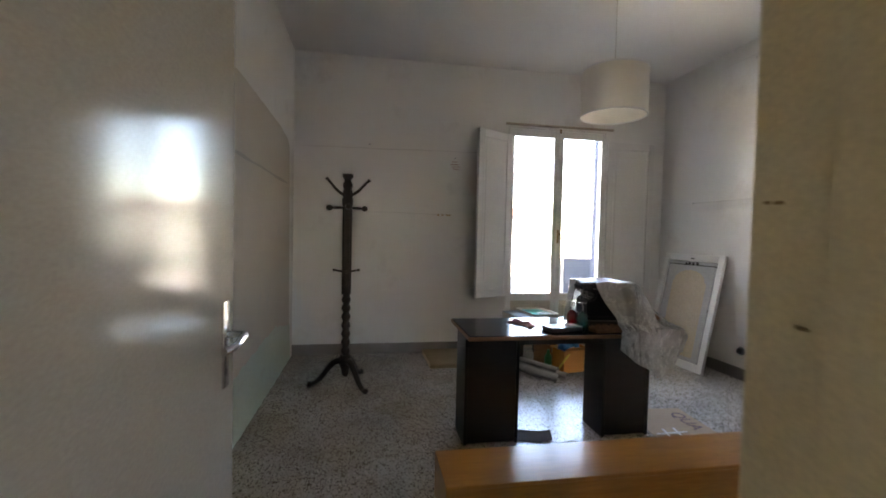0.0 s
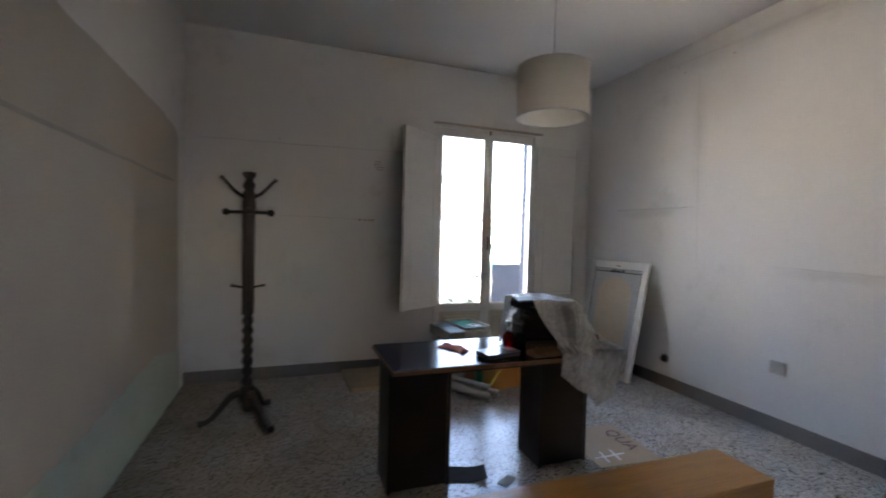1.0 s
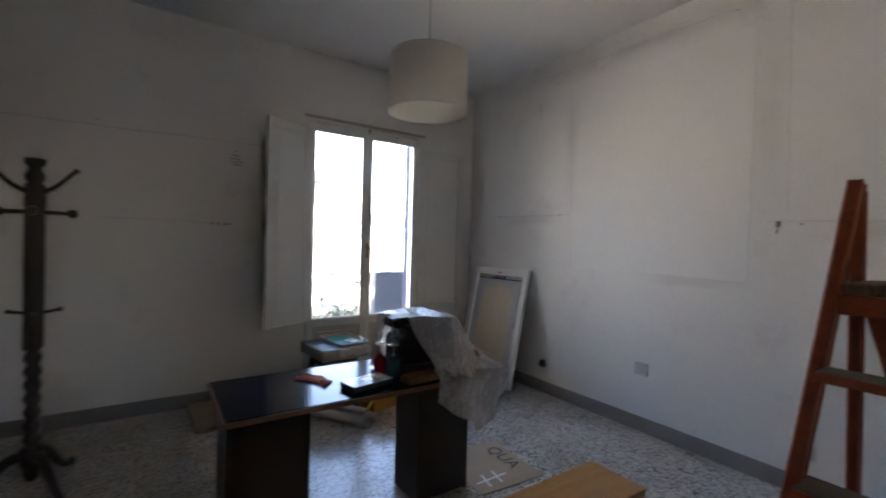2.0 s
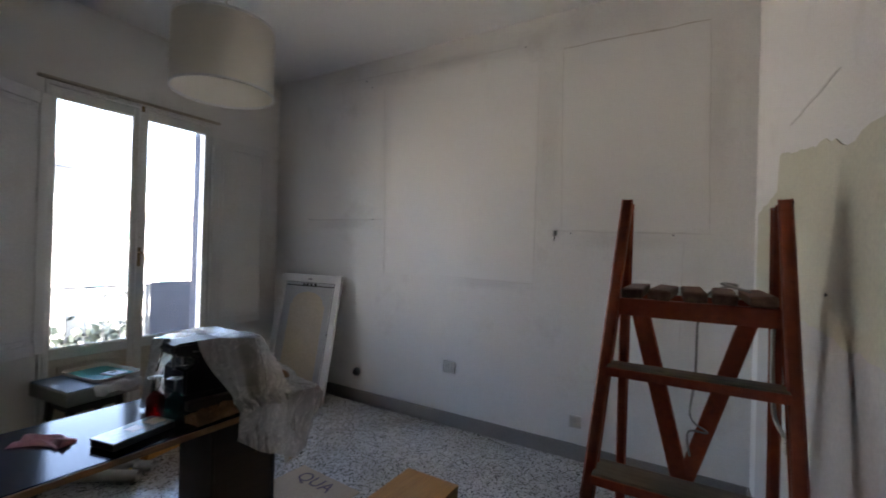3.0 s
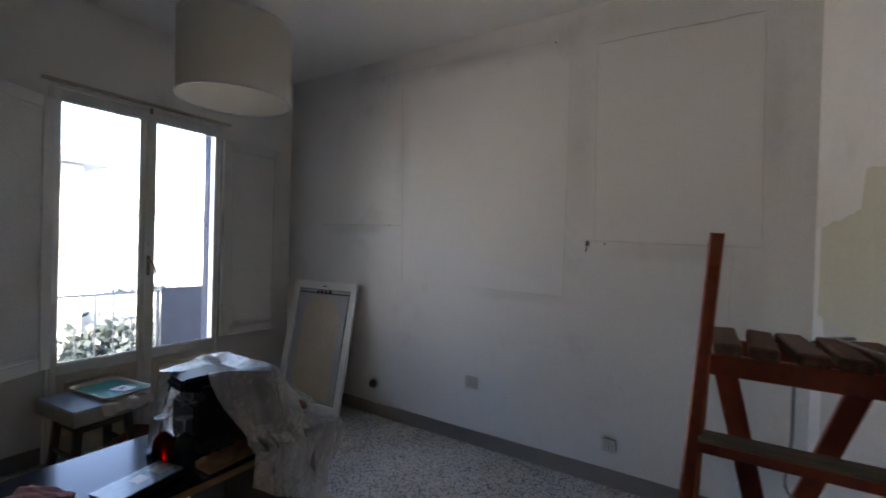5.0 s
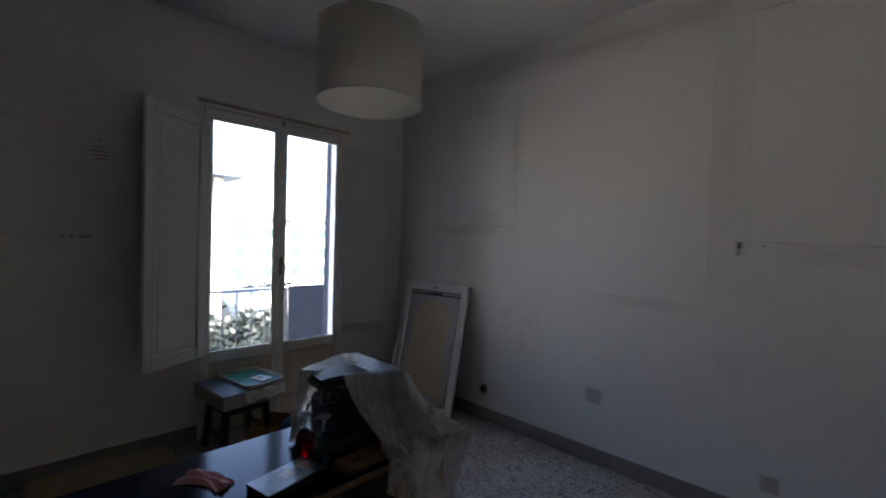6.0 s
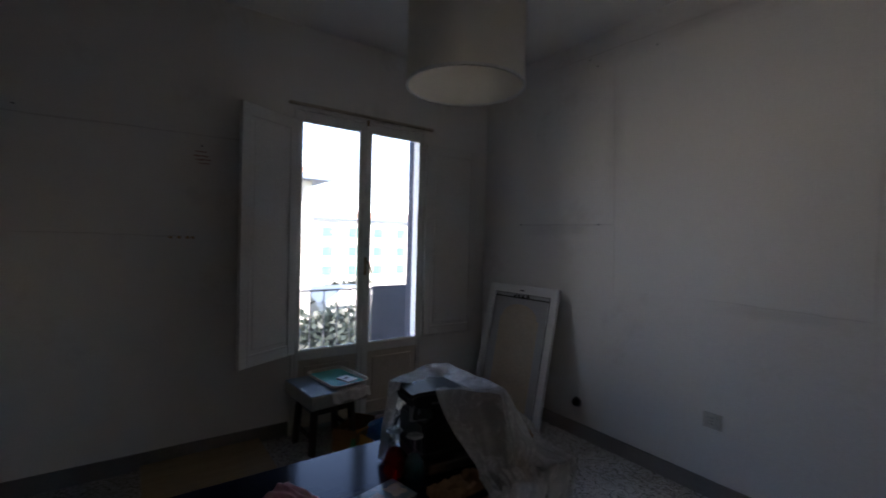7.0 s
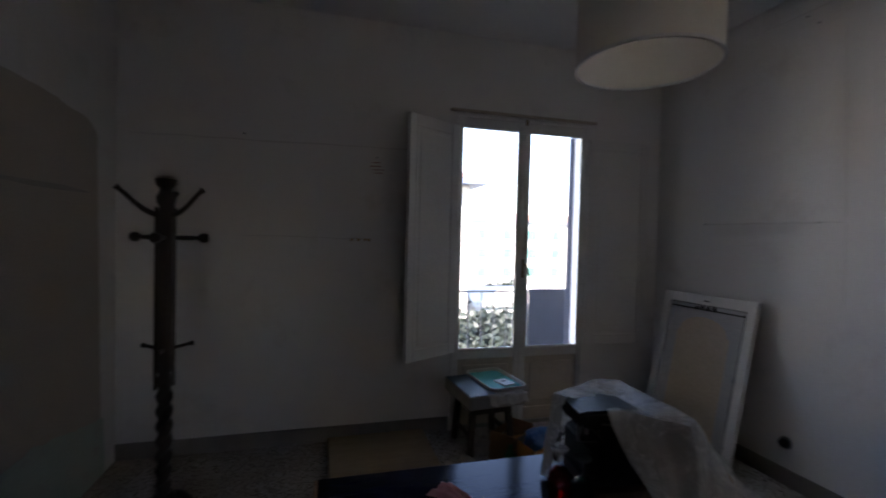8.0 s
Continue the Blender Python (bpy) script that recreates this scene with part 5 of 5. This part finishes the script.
def tray():
    T = thing("tray", "teal enamel tray with a raised cream rim on the box", "tray", (1.985, 4.475, 0.4865), 8)
    part("bottom", prism(bmesh.new(), rounded(0.138, 0.218, 0.05), 0.004, 'z', 0.0), M_TEAL, T, "glossy teal bottom")
    bm = bmesh.new()
    loops = []
    for w, h, r, z in ((0.137, 0.217, 0.05, 0.0), (0.147, 0.228, 0.06, 0.024), (0.155, 0.236, 0.064, 0.026), (0.156, 0.237, 0.064, 0.020), (0.142, 0.222, 0.052, -0.001)):
        loops.append([bm.verts.new((x, y, z)) for x, y in rounded(w, h, r)])
    for a, b in zip(loops, loops[1:] + loops[:1]):
        for k in range(len(a)):
            bm.faces.new((a[k], a[(k + 1) % len(a)], b[(k + 1) % len(b)], b[k]))
    bmesh.ops.recalc_face_normals(bm, faces=bm.faces)
    part("rim", bm, M_TRAYRIM, T, "cream rim", True)
    return T


tray()


def notepad():
    P = thing("notepad", "small pale notepad lying in the tray", "notepad", (2.035, 4.40, 0.4912), 20)
    part("pages", boxed(-0.05, 0.05, -0.065, 0.065, 0, 0.008, 0.001), M_PAPER, P)
    part("cover", boxed(-0.05, 0.05, -0.065, 0.065, 0.0082, 0.0095, 0.0004), M_TAPE, P)
    part("clip", boxed(-0.018, 0.018, 0.0, 0.02, 0.0097, 0.013, 0.001), M_DARKSTEEL, P)


notepad()


# ---- clutter behind the desk ----
def newspaper_roll(at, turn, ln, r, seed):
    bm = bmesh.new()
    rnd = random.Random(seed)
    n = 60
    rings = []
    for i in range(n + 1):
        th = i / n * 2 * math.pi * 3
        rr = r * (0.55 + 0.45 * i / n)
        rings.append((rr * math.cos(th), rr * math.sin(th) * 0.8 + r * 0.8))
    a = [bm.verts.new((-ln / 2 + rnd.uniform(0, 0.006), y, z)) for y, z in rings]
    b = [bm.verts.new((ln / 2 - rnd.uniform(0, 0.006), y, z)) for y, z in rings]
    for k in range(n):
        bm.faces.new((a[k], a[k + 1], b[k + 1], b[k]))
    solo("rolled_newspaper", bm, M_NEWS, "loosely rolled newspaper on the floor behind the desk", "newspaper", at, turn, True, "rolled newspapers")


newspaper_roll((1.70, 3.90, 0.0), -56, 0.62, 0.045, 1)
newspaper_roll((1.82, 3.93, 0.0), -52, 0.55, 0.04, 2)
newspaper_roll((1.755, 3.915, 0.068), -58, 0.50, 0.035, 3)


def orange_carton():
    C = thing("carton", "open orange cardboard carton on the floor", "carton", (2.17, 4.02, 0), 12)
    w, d, h, t = 0.17, 0.12, 0.22, 0.004
    for a in ((-w, w, -d, -d + t), (-w, w, d - t, d), (-w, -w + t, -d + t, d - t), (w - t, w, -d + t, d - t)):
        part("side", boxed(*a, 0, h, 0.001), M_ORANGE, C)
    part("bottom", boxed(-w, w, -d, d, 0, 0.003), M_ORANGE, C)
    part("flap", beam(bmesh.new(), (0, -d, h), (0, -d - 0.07, h + 0.05), 2 * w, 0.003, side=(0, 0, 1)), M_ORANGE, C)


orange_carton()


def bag():
    bm = bmesh.new()
    bmesh.ops.create_icosphere(bm, subdivisions=4, radius=0.11)
    for v in bm.verts:
        p = v.co.copy()
        k = 1 + 0.28 * noise.noise(p * 14) + 0.12 * noise.noise(p * 40)
        v.co = Vector((p.x * 1.05 * k, p.y * 0.9 * k, p.z * 0.9 * k))
    solo("plastic_bag", bm, M_BLUE, "crumpled blue plastic bag stuffed in the carton", "bag", (2.17, 4.03, 0.20), 0, True)


bag()


def crate():
    C = thing("wooden_crate", "small brown wooden crate tipped open on the floor", "crate", (2.02, 4.20, 0), 38)
    for k in range(3):
        part("slat", boxed(-0.15, 0.15, -0.10, -0.09, 0.01 + 0.075 * k, 0.07 + 0.075 * k, 0.002), M_EDGE, C)
        part("slat", boxed(-0.15, 0.15, 0.09, 0.10, 0.01 + 0.075 * k, 0.07 + 0.075 * k, 0.002), M_EDGE, C)
    for x in (-0.15, 0.14):
        part("end", boxed(x, x + 0.01, -0.089, 0.089, 0.0, 0.24, 0.002), M_EDGE, C)


crate()
solo("brush_handle", tube(bmesh.new(), [(-0.16, 0, 0.012), (0.16, 0.02, 0.24)], 0.011, 8), M_YELLOW, "yellow plastic handle leaning in the clutter", "handle", (2.02, 3.84, 0.0), 25, True)
solo("green_bottle", turned(bmesh.new(), [(0, 0), (0.035, 0), (0.037, 0.02), (0.037, 0.13), (0.015, 0.17), (0.014, 0.2), (0, 0.2)], 18), M_GREEN, "small green plastic bottle on the floor", "bottle", (1.93, 4.02, 0), 0, True)


def bundle():
    bm = bmesh.new()
    bmesh.ops.create_icosphere(bm, subdivisions=4, radius=0.1)
    for v in bm.verts:
        p = v.co.copy()
        k = 1 + 0.30 * noise.noise(p * 11 + Vector((3, 1, 2))) + 0.10 * noise.noise(p * 34)
        v.co = Vector((p.x * 0.95 * k, p.y * 1.35 * k, max(-0.045, p.z * 0.6 * k) + 0.045))
    solo("cloth_bundle", bm, M_RUST, "tan brown cloth bundle under the plastic on the desk", "cloth", (1.955, 2.60, 0.761), 0, True)


bundle()


def rag():
    bm = bmesh.new()
    bmesh.ops.create_grid(bm, x_segments=22, y_segments=14, size=0.5)
    for v in bm.verts:
        x, y = v.co.x, v.co.y
        v.co = Vector((x * 0.22, y * 0.085, 0.022 + 0.03 * noise.noise(Vector((x * 4, y * 5, 2))) + 0.012 * noise.noise(Vector((x * 12, y * 12, 5)))))
        v.co.z = max(v.co.z, 0.004)
    ext = bmesh.ops.extrude_face_region(bm, geom=list(bm.faces))
    for v in [e for e in ext["geom"] if isinstance(e, bmesh.types.BMVert)]:
        v.co.z = 0.0
    bmesh.ops.recalc_face_normals(bm, faces=bm.faces)
    solo("rag", bm, M_RUST, "crumpled rust-brown rag on the desk by the machine", "rag", (1.60, 2.405, 0.761), 3, True)


rag()


# ---- balcony and the street beyond ----
def balcony():
    B = thing("balcony", "narrow balcony with a thin iron railing and a grey screen", "balcony")
    part("slab", boxed(0.2, 4.4, NORTH_OUT + 0.011, 5.98, -0.16, -0.02, 0.01), M_DARKTILE, B)
    part("top_rail", boxed(0.2, 2.92, 5.83, 5.87, 0.995, 1.015, 0.003), M_IRON, B)
    part("bottom_rail", boxed(0.2, 2.92, 5.835, 5.865, 0.06, 0.08, 0.003), M_IRON, B)
    x = 0.26
    while x < 2.9:
        part("baluster", boxed(x - 0.006, x + 0.006, 5.844, 5.856, 0.0805, 0.9945, 0.001), M_IRON, B)
        x += 0.15
    for x in (0.22, 2.90, 4.3):
        part("post", boxed(x - 0.016, x + 0.016, 5.834, 5.866, -0.0195, 0.9945, 0.002), M_IRON, B)
    part("screen", boxed(2.93, 4.28, 5.84, 5.86, 0.03, 1.03, 0.003), M_SCREEN, B, "weathered grey balcony screen")


balcony()


def louvre_leaf():
    S = thing("outer_shutter", "blue-grey painted louvred outer shutter standing open", "shutter", (3.035, 5.128, 0))
    part("stile", boxed(-0.02, 0.02, 0.0, 0.030, 0.05, 2.60, 0.003), M_BLUEPAINT, S)
    part("stile", boxed(-0.02, 0.02, 0.062, 0.095, 0.05, 2.60, 0.003), M_BLUEPAINT, S)
    for z in (0.05, 1.3, 2.52):
        part("rail", boxed(-0.018, 0.018, 0.030, 0.062, z, z + 0.08, 0.002), M_BLUEPAINT, S)
    part("backing_board", boxed(0.0165, 0.0185, 0.0305, 0.0615, 0.13, 2.52), M_BLUEPAINT, S)
    part("front_board", boxed(-0.0195, -0.0165, 0.0305, 0.0615, 0.13, 2.52), M_BLUEPAINT, S)
    z = 0.17
    while z < 2.50:
        if not 1.27 < z < 1.40:
            part("slat", boxed(-0.016, 0.016, 0.0305, 0.0615, -0.003, 0.003, m=Matrix.Translation((0, 0, z)) @ Matrix.Rotation(radians(40), 4, 'Y')), M_BLUEPAINT, S)
        z += 0.045


louvre_leaf()

structure("ground", boxed(-1500, 1500, -1500, 1500, -11.0, -10.0), M_ASPHALT, "street level far below", "ground")
structure("outer_wall", boxed(-8, 12, NORTH_OUT + 0.002, NORTH_OUT + 0.010, -10, -0.2), M_STUCCO2, "facade under the balcony", "wall")


def building(name, x0, x1, y0, y1, top, material, label, first, storeys, gap, eave, roofing=M_ROOF):
    H = thing(name, label, "building")
    part("wall", boxed(x0, x1, y0, y1, -10.0, top), material, H)
    bm = bmesh.new()
    box(bm, x0 - eave, x1 + eave, y0 - eave, y1 + eave, top + 0.002, top + 0.30)
    part("eave", bm, M_EAVE if roofing is M_ROOF else M_STUCCO, H)
    bm = bmesh.new()
    cx, zz = (x0 + x1) / 2, top + 0.302
    o = [(y0 - eave, zz), (y1 + eave, zz), ((y0 + y1) / 2, zz + (y1 - y0) * 0.13)]
    prism(bm, o, x1 - x0 + 2 * eave, 'x', x0 - eave)
    part("roof", bm, roofing, H)
    x = x0 + 1.6
    while x < x1 - 1.4:
        for s in range(storeys):
            z = first - 3.2 * s
            w = part("window", boxed(x - 0.45, x + 0.45, y0 - 0.03, y0 + 0.02, z - 0.8, z + 0.8), M_PERSIANA, H)
            for dx in (-0.93, 0.48):
                part("louvre", boxed(x + dx, x + dx + 0.45, y0 - 0.08, y0 - 0.035, z - 0.8, z + 0.8, 0.01), M_PERSIANA, w, "green louvred shutter")
        x += gap


building("near_house", -14.0, 8.1, 24.0, 32.0, 4.55, M_STUCCO, "pale stuccoed house with a deep overhanging eave", 0.8, 0, 4.5, 0.85)
building("apartment_building", 19.5, 62.0, 70.0, 82.0, 4.6, M_STUCCO, "distant pale apartment block with green shutters", 2.5, 4, 4.6, 0.5)
building("apartment_building", 62.6, 110.0, 74.0, 86.0, 7.2, M_STUCCO2, "distant warm-coloured apartment block with green shutters", 4.6, 4, 4.6, 0.5)
building("low_annexe", 9.3, 16.0, 26.0, 31.0, -2.5, M_STUCCO, "low white annexe with a shallow pale roof", -4.0, 0, 3.6, 0.2, M_STUCCO)


def tree(at, height, spread, seed):
    rnd = random.Random(seed)
    T = thing("tree", "leafy street tree with a dense dark crown", "tree", at)
    tb = bmesh.new()
    tube(tb, curve_pts([(0, 0, 0), (0.1, 0.05, height * 0.3), (0.0, 0.1, height * 0.6), (0.1, 0, height * 0.85)], 4), 0.2, 8, [0.22 - 0.015 * i for i in range(13)])
    for k in range(6):
        a = rnd.uniform(0, 6.28)
        z = height * rnd.uniform(0.4, 0.65)
        tube(tb, [(0.05, 0.05, z), (spread * 0.35 * math.cos(a), spread * 0.35 * math.sin(a), z + 0.6), (spread * 0.7 * math.cos(a), spread * 0.7 * math.sin(a), z + 1.3)], 0.06, 6, [0.09, 0.06, 0.03])
    part("trunk", tb, M_BARK, T)
    verts, faces = [], []
    for c in range(40):
        a, rr = rnd.uniform(0, 6.28), spread * math.sqrt(rnd.random())
        cx, cy, cz = rr * math.cos(a), rr * math.sin(a), height * rnd.uniform(0.55, 1.0) - 0.3 * rr
        for q in range(140):
            d = Vector((rnd.gauss(0, 1), rnd.gauss(0, 1), rnd.gauss(0, 0.8))) * 0.42
            p = Vector((cx, cy, cz)) + d
            u = Vector((rnd.uniform(-1, 1), rnd.uniform(-1, 1), rnd.uniform(-1, 1))).normalized() * 0.19
            v = u.cross(Vector((rnd.uniform(-1, 1), rnd.uniform(-1, 1), rnd.uniform(-1, 1)))).normalized() * 0.12
            i = len(verts)
            verts += [p - u, p + v, p + u, p - v]
            faces.append((i, i + 1, i + 2, i + 3))
    me = bpy.data.meshes.new("crown")
    me.from_pydata(verts, [], faces)
    me.materials.append(M_LEAF)
    crown = new("crown", me)
    crown.parent = T


tree((7.9, 20.0, -10.0), 8.0, 1.9, 1)
tree((10.4, 20.8, -10.0), 7.8, 1.8, 2)
tree((13.2, 22.0, -10.0), 8.1, 2.0, 3)
tree((9.2, 18.2, -10.0), 7.7, 1.7, 4)
tree((10.8, 35.0, -10.0), 7.7, 2.2, 5)
tree((13.8, 36.0, -10.0), 7.5, 2.2, 6)
tree((17.0, 35.0, -10.0), 7.9, 2.2, 7)
